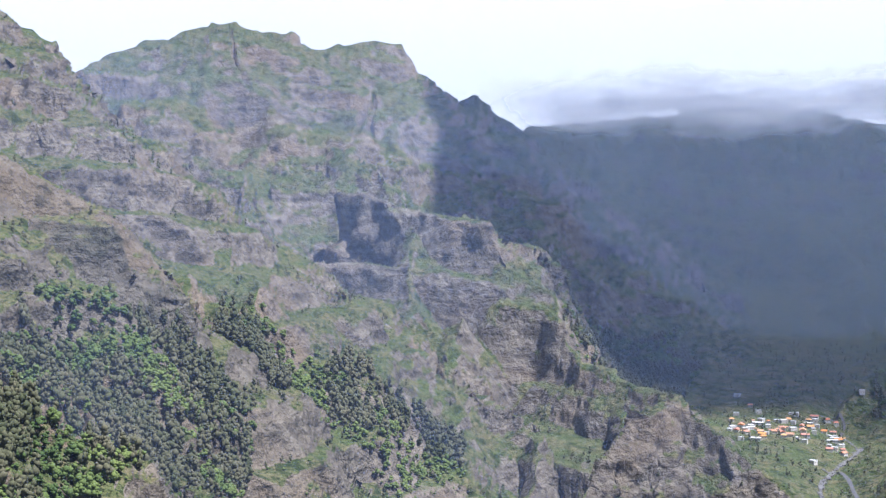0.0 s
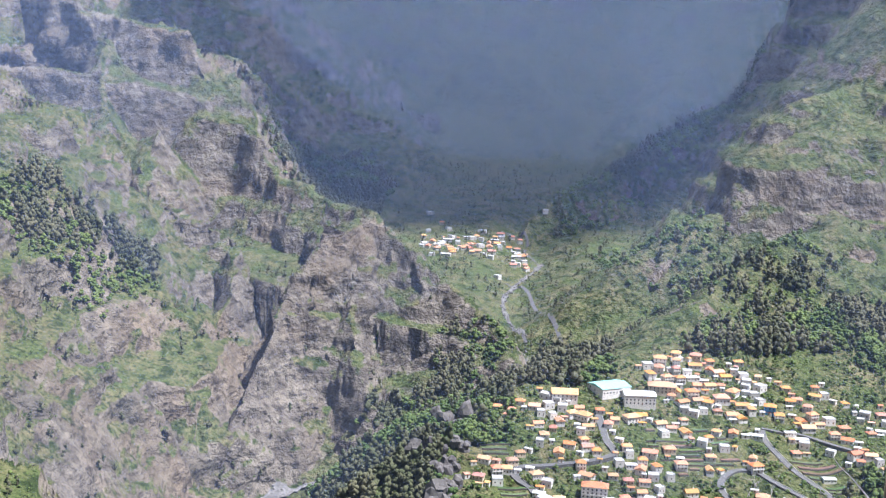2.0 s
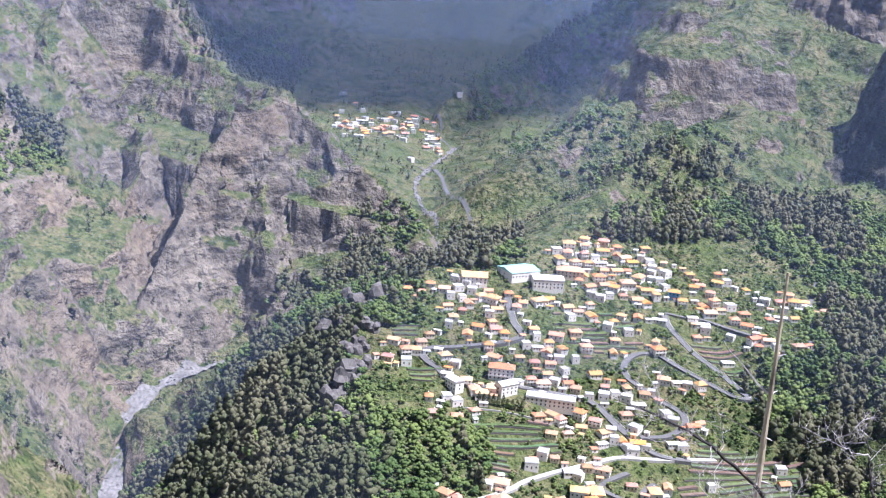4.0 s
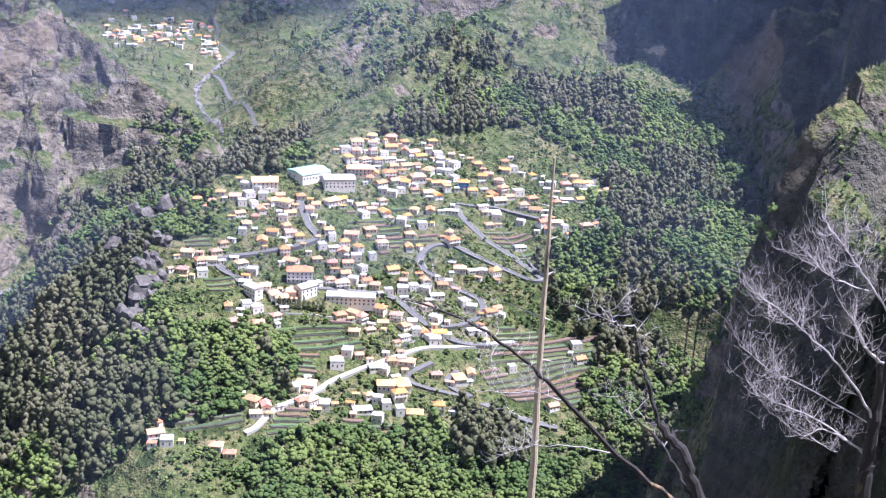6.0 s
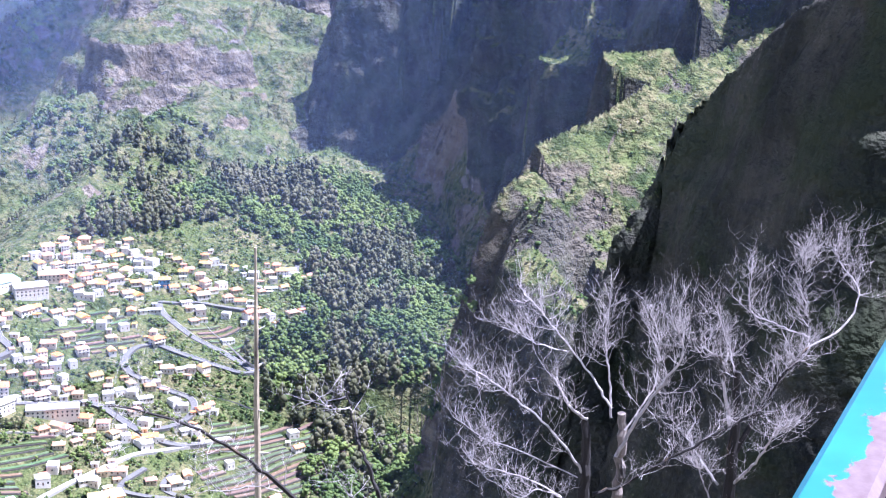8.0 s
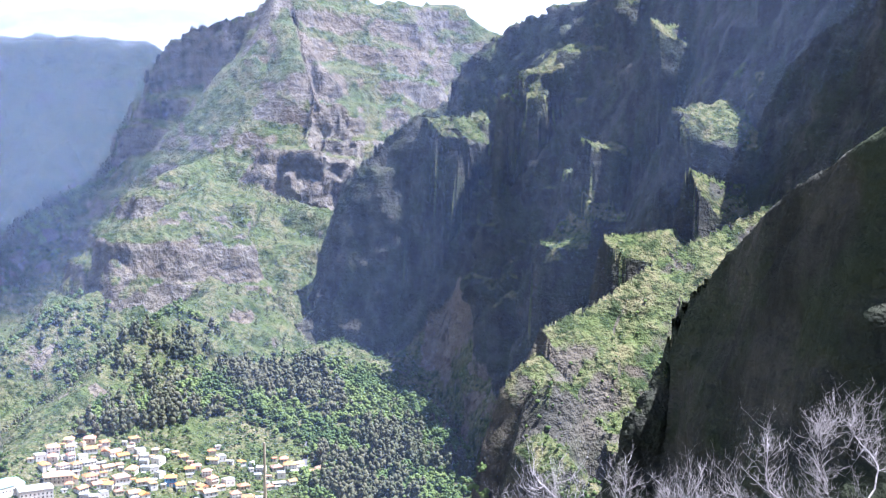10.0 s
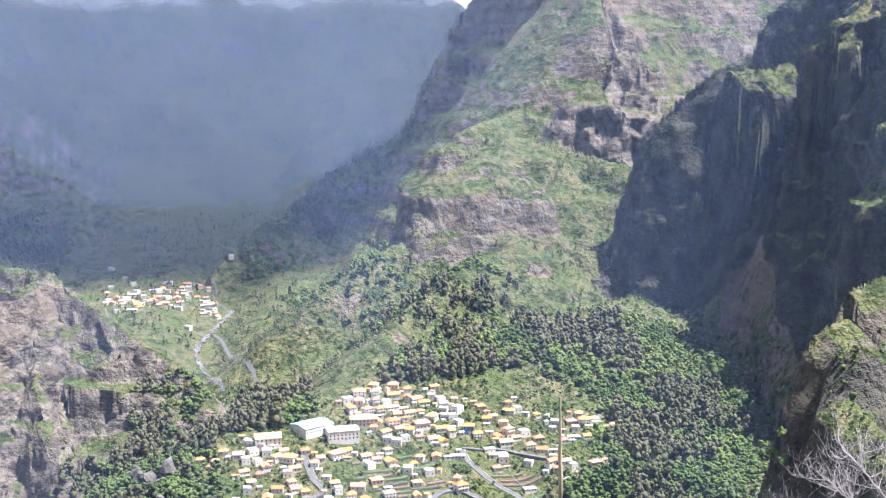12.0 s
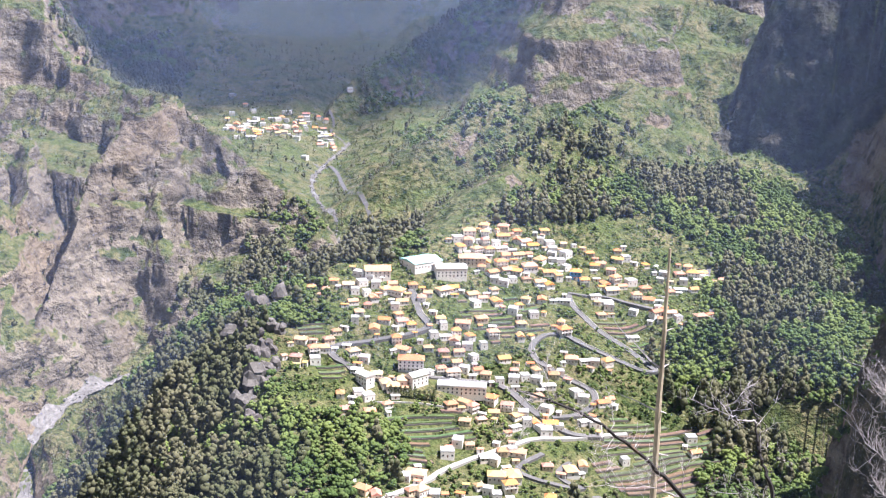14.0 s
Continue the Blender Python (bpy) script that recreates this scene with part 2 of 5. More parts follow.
def tent(px, py, left, right, points, cap=(0, 0, 0)):
    """A crest that falls to both hands, by the cap's gentler slope over its width first (third 1: on the left hand alone; fourth: how deep it reaches)."""
    best, drop = np.full(px.shape, -1e9, np.float32), np.zeros(px.shape, np.float32)
    last = len(points) - 2
    for n, ((ax, ay, az), (bx, by, bz)) in enumerate(zip(points, points[1:])):
        dx, dy = bx - ax, by - ay
        raw = ((px - ax) * dx + (py - ay) * dy) / (dx * dx + dy * dy)
        k = np.clip(raw, 0, 1)
        qx, qy = px - ax - k * dx, py - ay - k * dy
        d = np.sqrt(qx * qx + qy * qy)
        on_left = dx * qy - dy * qx > 0
        width = cap[0] * (1.25 - 0.7 * k) if len(cap) > 3 and n == last else cap[0]
        if len(cap) > 2 and cap[2]:
            past = (raw > 1) if n == last else False
            width = np.where(on_left & ~past, width, 0) if n == last else np.where(on_left, width, 0)
        fall = np.where(on_left, left, right)
        down = fall * np.maximum(d - width, 0) + cap[1] * np.minimum(d, width)
        h = az + k * (bz - az) - down
        if len(cap) > 3:      # a ledge that sits on the wall behind it
            h = np.where(down > cap[3], -1e9, h)
        drop = np.where(h > best, down, drop)
        best = np.maximum(best, h)
    return best, drop


BARE = {"pyramid_rib": 0.24, "pyramid_mid": 0.24, "mesa": 0.06, "mesa_front": 0.0, "gully_ridge": 0.06, "west_peak_spur": 0.16, "west_peak": 0.08, "west_cliff": 0.25, "west_peak_end": 0.12, "west_peak_rib": 0.2, "east_peak_left": 0.12, "far_right_top": 0.1, "mesa_cliff": 0.3, "mesa_ledge": 0.25, "east_band": 0.3, "left_cliff": 0.3,
        "left_mountain": 0.06, "near_left_spur": 0.10, "near_left_low": 0.02, "knob": -0.2, "knob_front": -0.22, "knob_east": -0.22, "east_peak_foot": -0.15, "village_spur": -0.25, "back_slope": -0.2, "basin_rib_a": -0.25, "basin_rib_b": -0.25, "basin_rib_c": -0.25, "low_crag": 0.2, "knob_top": -0.05, "knob_tower": 0.2, "east_peak": -0.16, "east_peak_rib": 0.2,
        "great_wall": 0.2, "great_wall_nose": 0.3, "near_cliff": 0.4, "far_wall": -0.2, "far_mid_spur": -0.2, "far_right_spur": -0.2, "terrace_spur": 0.1}


# shade of the walls put into the rock colour; left cliffs are darker rock
ROCK_SHADE = {"great_wall": 1.0, "great_wall_nose": 1.0, "near_cliff": 1.0, "terrace_spur": 0.6, "terrace_foot": 0.8, "east_peak_left": 0.35, "left_cliff": 0.45, "near_left_spur": 0.2, "far_wall": 0.6}


def land(px, py, with_bare=False):
    """Height of the ground."""
    px, py = np.asarray(px, np.float32), np.asarray(py, np.float32)
    r = np.hypot(px, py)
    wild = np.clip((r - 600) / 900, 0, 1)
    wx = px + wild * (22 * fbm(px, py, 260, 3, 11) + 7 * fbm(px, py, 60, 2, 12))
    wy = py + wild * (22 * fbm(px, py, 260, 3, 21) + 7 * fbm(px, py, 60, 2, 22))
    lx, ly = wx + 9 * fbm(px, py, 48, 2, 15), wy + 13 * fbm(px, py, 48, 2, 16)
    rd, rz, _ = along(wx, wy, RIVER)
    z = rz + 0.34 * np.clip(rd - 9, 0, 60) + 0.015 * rd - 2.5 * (rd < 7)
    hill, drop = np.full(px.shape, -1e9, np.float32), np.zeros(px.shape, np.float32)
    bare, rock_shade = np.zeros(px.shape, np.float32), np.zeros(px.shape, np.float32)
    for name, shape in RIDGES.items():
        h, down = tent(lx, ly, *shape) if name.startswith('ledge') else tent(wx, wy, *shape)
        bare = np.where(h > hill, BARE.get(name, -0.1 if name.startswith('ledge') else 0.0), bare)
        rock_shade = np.where(h > hill, ROCK_SHADE.get(name, 1.0 if name.startswith('ledge') else 0.0), rock_shade)
        drop = np.where(h > hill, down, drop)
        hill = np.maximum(hill, h)
    # the viewpoint's own hill
    hill = np.maximum(hill, tent(px, py, 1.35, 1.0, [(-60, -120, 330), (0.0, -1.5, 348.4), (40, -25, 345), (180, -70, 352), (330, 0, 365)])[0])
    hill = np.maximum(hill, tent(px, py, 0.8, 0.8, [(0, -60, 348), (100, -600, 430), (0, -1600, 500)])[0])
    hill = np.maximum(hill, 348.4 - 1.35 * np.maximum(r - 2.4, 0))
    # rock bands: steep risers and flatter ledges, and gullies down the slopes
    steep = np.clip(drop / 50, 0.12, 1) * np.clip((hill - z) / 60, 0, 1) * np.clip((r - 300) / 600, 0.0, 1)
    gully = fbm(wx, wy, 150, 3, 31, 0.5, True)
    hill = hill + steep * 17 * (gully - 0.5)
    hill = hill + steep * np.clip((r - 1200) / 900, 0, 1) * 38 * (fbm(wx, wy, 360, 3, 33, 0.5, True) - 0.45)
    zz = hill + 16 * fbm(px, py, 330, 2, 41) + 0.08 * px
    # the eastern wall is massive, with few ledges
    beds = np.where((px > 560) & (r < 1650) & (py < 1.5 * px), 0.3, 1.0)
    k = 2 * math.pi / 52.0
    hill = hill - beds * steep * 0.75 * np.sin(zz * k) / k * np.clip(0.5 + 1.4 * fbm(px, py, 210, 2, 51), 0, 1.1)
    out, inn = outside(wx, wy, SHELF_EDGE)
    a, b, c = SHELF
    shelf = a * px + b * py + c - 0.72 * out - 0.5 * np.maximum(out - 70, 0) + 5 * fbm(px, py, 120, 3, 71) * np.clip(inn / 60, 0.2, 1)
    shelf = np.where(out > 0, shelf + 6 * fbm(px, py, 60, 3, 72, 0.5, True) * np.clip(out / 40, 0, 1), shelf)
    top = np.maximum(z, hill)
    # soften where the shelf meets the rest
    h = np.clip(0.5 + 0.5 * (shelf - top) / 6.0, 0, 1)
    height = top * (1 - h) + shelf * h + 6.0 * h * (1 - h)
    # the river has cut a gorge into the foot of the shelf
    gd, gz, _ = along(px, py, RIVER[5:])
    height = np.where((py > 900) & (px < 190), np.minimum(height, gz + 1.5 + 1.25 * np.maximum(gd - 9, 0)), height)
    return (height, np.where(out < 40, -0.3, bare), np.where(out < 40, 0, rock_shade)) if with_bare else height


def ground(x, y):
    return float(land(np.array([x]), np.array([y]))[0])


def crags(p, nrm, amount, broad):
    """Rock broken into rounded buttresses with sharp clefts between, of several sizes, pushed out of the slope."""
    turn = np.array(Euler((0.35, -0.25, 0.6)).to_matrix(), np.float32)
    q = (p * (1, 1, 0.8)) @ turn.T
    warp = np.stack([solid_noise(q, 60, 5), solid_noise(q, 60, 6), solid_noise(q, 60, 7)], -1) * 14
    q = q + warp
    push = 0
    for size, amp, seed in ((95, 9, 1), (42, 8, 2), (19, 4.6, 3), (8.5, 2.2, 4), (4.0, 0.9, 8)):
        push = push + amp * (broad if size > 30 else 1.0) * (np.abs(solid_noise(q, size, seed)) * 2.2 - 0.62)
        q = q @ turn.T
    # level shelves of harder rock
    beds = solid_noise(p * (0.25, 0.25, 1.0), 11, 9)
    push = push + 1.8 * np.clip(beds * 3, -1, 1)
    return p + nrm * (push * amount)[:, None]


def build_ground():
    fine = np.radians(np.linspace(-22, 65, 1230))
    rest = np.radians(np.linspace(65, 338, 90)[1:-1])
    az = np.concatenate([fine, rest])
    rad = np.exp(np.linspace(math.log(2.2), math.log(4900.0), 900))
    near_az = np.concatenate([az[:len(fine):4], rest])
    A, Rr = np.meshgrid(near_az, rad, indexing="ij")
    H = land(np.sin(A) * Rr, np.cos(A) * Rr)
    # share the rows out over the slopes that the viewpoint overlooks, few for the far sides of ridges
    rise = np.arctan2(H - 350.0, Rr)
    open_ = rise >= np.maximum.accumulate(rise, axis=1) - 0.004
    step = np.where(open_[:, 1:], np.abs(np.diff(rise, axis=1)), 0) + 0.09 * np.hypot(np.diff(Rr, axis=1) * 0.35, np.diff(H, axis=1)) / Rr[:, 1:]
    pad = np.concatenate([step[-3:], step, step[:3]])
    acc = np.cumsum(np.concatenate([np.zeros((1, pad.shape[1])), pad]), axis=0)
    step = (acc[7:] - acc[:-7]) / 7 + 0.0003
    way = np.concatenate([np.zeros((len(near_az), 1)), np.cumsum(step, axis=1)], axis=1)
    n = 600
    few = np.stack([np.interp(np.linspace(0, w[-1], n), w, rad) for w in way])
    rows = np.stack([np.interp(az, near_az, few[:, j]) for j in range(n)], 1)
    A = np.repeat(az[:, None], n, 1)
    X, Y = np.sin(A) * rows, np.cos(A) * rows
    Zz, bare_of, rock_shade_of = land(X, Y, True)
    # break up the steep rock
    P = np.stack([X, Y, Zz], -1)
    across = np.roll(P, -1, 0) - np.roll(P, 1, 0)
    nrm = np.cross(across, np.gradient(P, axis=1))
    nrm /= np.linalg.norm(nrm, axis=-1, keepdims=True) + 1e-9
    nrm *= np.sign(nrm[..., 2:] + 1e-9)
    off, _ = outside(X, Y, SHELF_EDGE)
    tilt = np.hypot(nrm[..., 0], nrm[..., 1]) / np.maximum(nrm[..., 2], 0.05)
    amount = (0.12 + 0.88 * np.clip((tilt - 0.5) / 0.7, 0, 1)) * np.clip((rows - 180) / 200, 0, 1) * np.clip((off - 8) / 60, 0, 1)
    amount *= np.clip(0.75 + 0.8 * fbm(X, Y, 240, 2, 81), 0.25, 1.2) * np.clip((rows - 300) / 700, 0.3, 1.25) * np.clip(0.6 + 1.5 * bare_of, 0.22, 1.1)
    use = amount.ravel() > 0.01
    flat = P.reshape(-1, 3)
    flat[use] = crags(flat[use], nrm.reshape(-1, 3)[use], amount.ravel()[use], np.clip((rows.ravel()[use] - 350) / 300, 0.15, 1))
    X, Y, Zz = flat.reshape(P.shape)[..., 0], flat.reshape(P.shape)[..., 1], flat.reshape(P.shape)[..., 2]
    m, c = len(az), n
    verts = np.stack([X, Y, Zz], -1).reshape(-1, 3)
    verts = np.concatenate([verts, [[0, 0, 348.4]]])
    i, j = np.meshgrid(np.arange(m), np.arange(c - 1), indexing="ij")
    i2 = (i + 1) % m
    quads = np.stack([i * c + j, i * c + j + 1, i2 * c + j + 1, i2 * c + j], -1).reshape(-1, 4)
    k = np.arange(m)
    tris = np.stack([np.full(m, m * c), k * c, ((k + 1) % m) * c], -1)
    me = bpy.data.meshes.new("ground")
    me.vertices.add(len(verts)); me.vertices.foreach_set("co", verts.astype(np.float32).ravel())
    loops = np.concatenate([quads.ravel(), tris.ravel()]).astype(np.int32)
    me.loops.add(len(loops)); me.loops.foreach_set("vertex_index", loops)
    starts = np.concatenate([np.arange(len(quads)) * 4, len(quads) * 4 + np.arange(len(tris)) * 3]).astype(np.int32)
    me.polygons.add(len(starts)); me.polygons.foreach_set("loop_start", starts)
    me.update(calc_edges=True)
    me.validate()
    me.shade_smooth()
    bare = me.attributes.new("bare", "FLOAT", "POINT")
    bare.data.foreach_set("value", np.append(bare_of.ravel(), 0.0).astype(np.float32))
    rock_shade = me.attributes.new("rock_shade", "FLOAT", "POINT")
    rock_shade.data.foreach_set("value", np.append(rock_shade_of.ravel(), 0.0).astype(np.float32))
    return me

# ---------------------------------------------------------------- materials
def node_mat(name):
    m = bpy.data.materials.new(name)
    m.use_nodes = True
    nt = m.node_tree
    return m, nt, nt.nodes, nt.links, nt.nodes["Principled BSDF"]


def noise_of(nt, scale, detail=4, rough=0.55, vector=None, kind="Fac"):
    n = nt.nodes.new("ShaderNodeTexNoise")
    n.inputs["Scale"].default_value, n.inputs["Detail"].default_value, n.inputs["Roughness"].default_value = scale, detail, rough
    if vector is not None:
        nt.links.new(vector, n.inputs["Vector"])
    return n.outputs[kind]


def ranged(nt, value, a, b, lo=0.0, hi=1.0):
    n = nt.nodes.new("ShaderNodeMapRange")
    n.inputs["From Min"].default_value, n.inputs["From Max"].default_value = a, b
    n.inputs["To Min"].default_value, n.inputs["To Max"].default_value = lo, hi
    nt.links.new(value, n.inputs["Value"])
    return n.outputs[0]


def mixed(nt, fac, a, b, blend="MIX"):
    n = nt.nodes.new("ShaderNodeMix")
    n.data_type, n.blend_type = "RGBA", blend
    for sock, v in (("Factor", fac), ("A", a), ("B", b)):
        s = n.inputs[sock]
        if isinstance(v, (tuple, list)):
            s.default_value = (*v, 1)
        elif isinstance(v, (int, float)):
            s.default_value = v
        else:
            nt.links.new(v, s)
    return n.outputs["Result"]


def calc(nt, op, a, b=None):
    n = nt.nodes.new("ShaderNodeMath")
    n.operation = op
    for i, v in enumerate((a, b)):
        if v is None:
            continue
        if isinstance(v, (int, float)):
            n.inputs[i].default_value = v
        else:
            nt.links.new(v, n.inputs[i])
    return n.outputs[0]


def bumped(nt, bsdf, height, dist, strength=1.0):
    n = nt.nodes.new("ShaderNodeBump")
    n.inputs["Distance"].default_value, n.inputs["Strength"].default_value = dist, strength
    nt.links.new(height, n.inputs["Height"])
    nt.links.new(n.outputs[0], bsdf.inputs["Normal"])


def land_material():
    m, nt, ns, ls, bsdf = node_mat("mountain_ground")
    bsdf.inputs["Roughness"].default_value = 0.95
    bsdf.inputs["Specular IOR Level"].default_value = 0.1
    pos = ns.new("ShaderNodeNewGeometry")
    p, nrm = pos.outputs["Position"], pos.outputs["Normal"]
    sep = ns.new("ShaderNodeSeparateXYZ"); ls.new(nrm, sep.inputs[0])
    big, mid, small = noise_of(nt, 0.006, 4, 0.6, p), noise_of(nt, 0.03, 5, 0.62, p), noise_of(nt, 0.16, 5, 0.65, p)
    # stretched along the beds of the rock
    mp = ns.new("ShaderNodeMapping"); mp.inputs["Scale"].default_value = (0.012, 0.012, 0.10); ls.new(p, mp.inputs[0])
    beds = noise_of(nt, 1.0, 5, 0.6, mp.outputs[0])
    mv = ns.new("ShaderNodeMapping"); mv.inputs["Scale"].default_value = (0.045, 0.045, 0.022); ls.new(p, mv.inputs[0])
    streak = noise_of(nt, 1.0, 5, 0.65, mv.outputs[0])
    rock = mixed(nt, ranged(nt, beds, 0.36, 0.62), (0.098, 0.083, 0.066), (0.205, 0.174, 0.134))
    rock = mixed(nt, ranged(nt, streak, 0.48, 0.62, 0, 0.7), rock, (0.272, 0.234, 0.180))
    rock = mixed(nt, ranged(nt, big, 0.48, 0.62, 0, 0.5), rock, (0.238, 0.174, 0.108))
    rock = mixed(nt, ranged(nt, mid, 0.56, 0.66, 0, 0.7), rock, (0.049, 0.041, 0.036))
    grass = mixed(nt, ranged(nt, mid, 0.40, 0.60), (0.105, 0.128, 0.043), (0.185, 0.163, 0.084))
    grass = mixed(nt, ranged(nt, small, 0.46, 0.58, 0, 0.6), grass, (0.064, 0.09, 0.028))
    bush = noise_of(nt, 0.05, 6, 0.7, p)
    grass = mixed(nt, ranged(nt, bush, 0.53, 0.60, 0, 0.85), grass, (0.030, 0.048, 0.016))
    tuft = noise_of(nt, 0.22, 4, 0.6, p)
    grass = mixed(nt, ranged(nt, tuft, 0.53, 0.60, 0, 0.8), grass, (0.028, 0.044, 0.016))
    crack = noise_of(nt, 0.12, 6, 0.7, p)
    rock = mixed(nt, ranged(nt, crack, 0.54, 0.62, 0, 0.65), rock, (0.05, 0.042, 0.038))
    # darker rock colour that carries the walls' shade, with patches of green growth
    shade_at = ns.new("ShaderNodeAttribute"); shade_at.attribute_name = "rock_shade"
    shaded_dark_rock = mixed(nt, ranged(nt, streak, 0.42, 0.6), (0.034, 0.037, 0.031), (0.080, 0.077, 0.062))
    shaded_dark_rock = mixed(nt, ranged(nt, mid, 0.45, 0.6, 0, 0.7), shaded_dark_rock, (0.044, 0.060, 0.028))
    rock = mixed(nt, ranged(nt, shade_at.outputs["Fac"], 0, 1, 0, 0.92), rock, shaded_dark_rock)
    wide = noise_of(nt, 0.011, 3, 0.5, p)
    lie = calc(nt, "ADD", sep.outputs["Z"], calc(nt, "MULTIPLY", calc(nt, "SUBTRACT", wide, 0.5), 1.1))
    lie = calc(nt, "ADD", lie, calc(nt, "MULTIPLY", calc(nt, "SUBTRACT", mid, 0.5), 0.8))
    lie = calc(nt, "ADD", lie, calc(nt, "MULTIPLY", calc(nt, "SUBTRACT", small, 0.5), 0.2))
    at = ns.new("ShaderNodeAttribute"); at.attribute_name = "bare"
    lie = calc(nt, "SUBTRACT", lie, at.outputs["Fac"])
    ls.new(mixed(nt, ranged(nt, lie, 0.56, 0.66), rock, grass), bsdf.inputs["Base Color"])
    h = calc(nt, "ADD", calc(nt, "MULTIPLY", small, 0.5), calc(nt, "MULTIPLY", mid, 2.2))
    bumped(nt, bsdf, calc(nt, "ADD", h, calc(nt, "MULTIPLY", beds, 0.4)), 11.0, 1.0)
    return m


def veil_material(name, amount, tint):
    """Thin moist air: lets nearly all light through and scatters a little."""
    m, nt, ns, ls, bsdf = node_mat(name)
    ns.remove(bsdf)
    clear, scat, tr, both, mix = (ns.new("ShaderNodeBsdfTransparent"), ns.new("ShaderNodeBsdfDiffuse"), ns.new("ShaderNodeBsdfTranslucent"),
                                  ns.new("ShaderNodeAddShader"), ns.new("ShaderNodeMixShader"))
    scat.inputs["Color"].default_value = tr.inputs["Color"].default_value = (*[c * 0.5 for c in tint], 1)
    mix.inputs[0].default_value = amount
    if amount < 1:      # the air clears upwards
        geo, sep = ns.new("ShaderNodeNewGeometry"), ns.new("ShaderNodeSeparateXYZ")
        ls.new(geo.outputs["Position"], sep.inputs[0])
        ls.new(ranged(nt, sep.outputs["Z"], 420, 800, amount, 0.0), mix.inputs[0])
    ls.new(scat.outputs[0], both.inputs[0]); ls.new(tr.outputs[0], both.inputs[1])
    ls.new(clear.outputs[0], mix.inputs[1]); ls.new(both.outputs[0], mix.inputs[2])
    ls.new(mix.outputs[0], ns["Material Output"].inputs[0])
    return m, nt, mix


LAND = land_material()

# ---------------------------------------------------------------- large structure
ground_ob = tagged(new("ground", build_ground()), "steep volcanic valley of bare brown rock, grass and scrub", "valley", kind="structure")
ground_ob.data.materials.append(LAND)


def arc_sheet(name, radius, a0, a1, z0, z1, n=60, m=8, wave=0.0):
    bm = bmesh.new()
    grid = []
    for i in range(n + 1):
        a = radians(a0 + (a1 - a0) * i / n)
        row = []
        for j in range(m + 1):
            r = radius + wave * noise.noise(Vector((i * 0.23, j * 0.5, radius * 0.01)))
            row.append(bm.verts.new((math.sin(a) * r, math.cos(a) * r, z0 + (z1 - z0) * j / m)))
        grid.append(row)
    for i in range(n):
        for j in range(m):
            bm.faces.new((grid[i][j], grid[i + 1][j], grid[i + 1][j + 1], grid[i][j + 1]))
    me = bpy.data.meshes.new(name)
    bm.to_mesh(me); bm.free()
    me.shade_smooth()
    return new(name, me)


for radius, amount in ((600, 0.03), (950, 0.08), (1400, 0.075), (1900, 0.09), (2600, 0.2)):
    veil = arc_sheet("haze", radius, -32, 76, -200, 810, wave=60)
    veil.data.materials.append(veil_material("moist_air", amount, (0.42, 0.58, 1.0))[0])
    tagged(veil, "thin blue haze in the valley air", "haze", kind="structure")


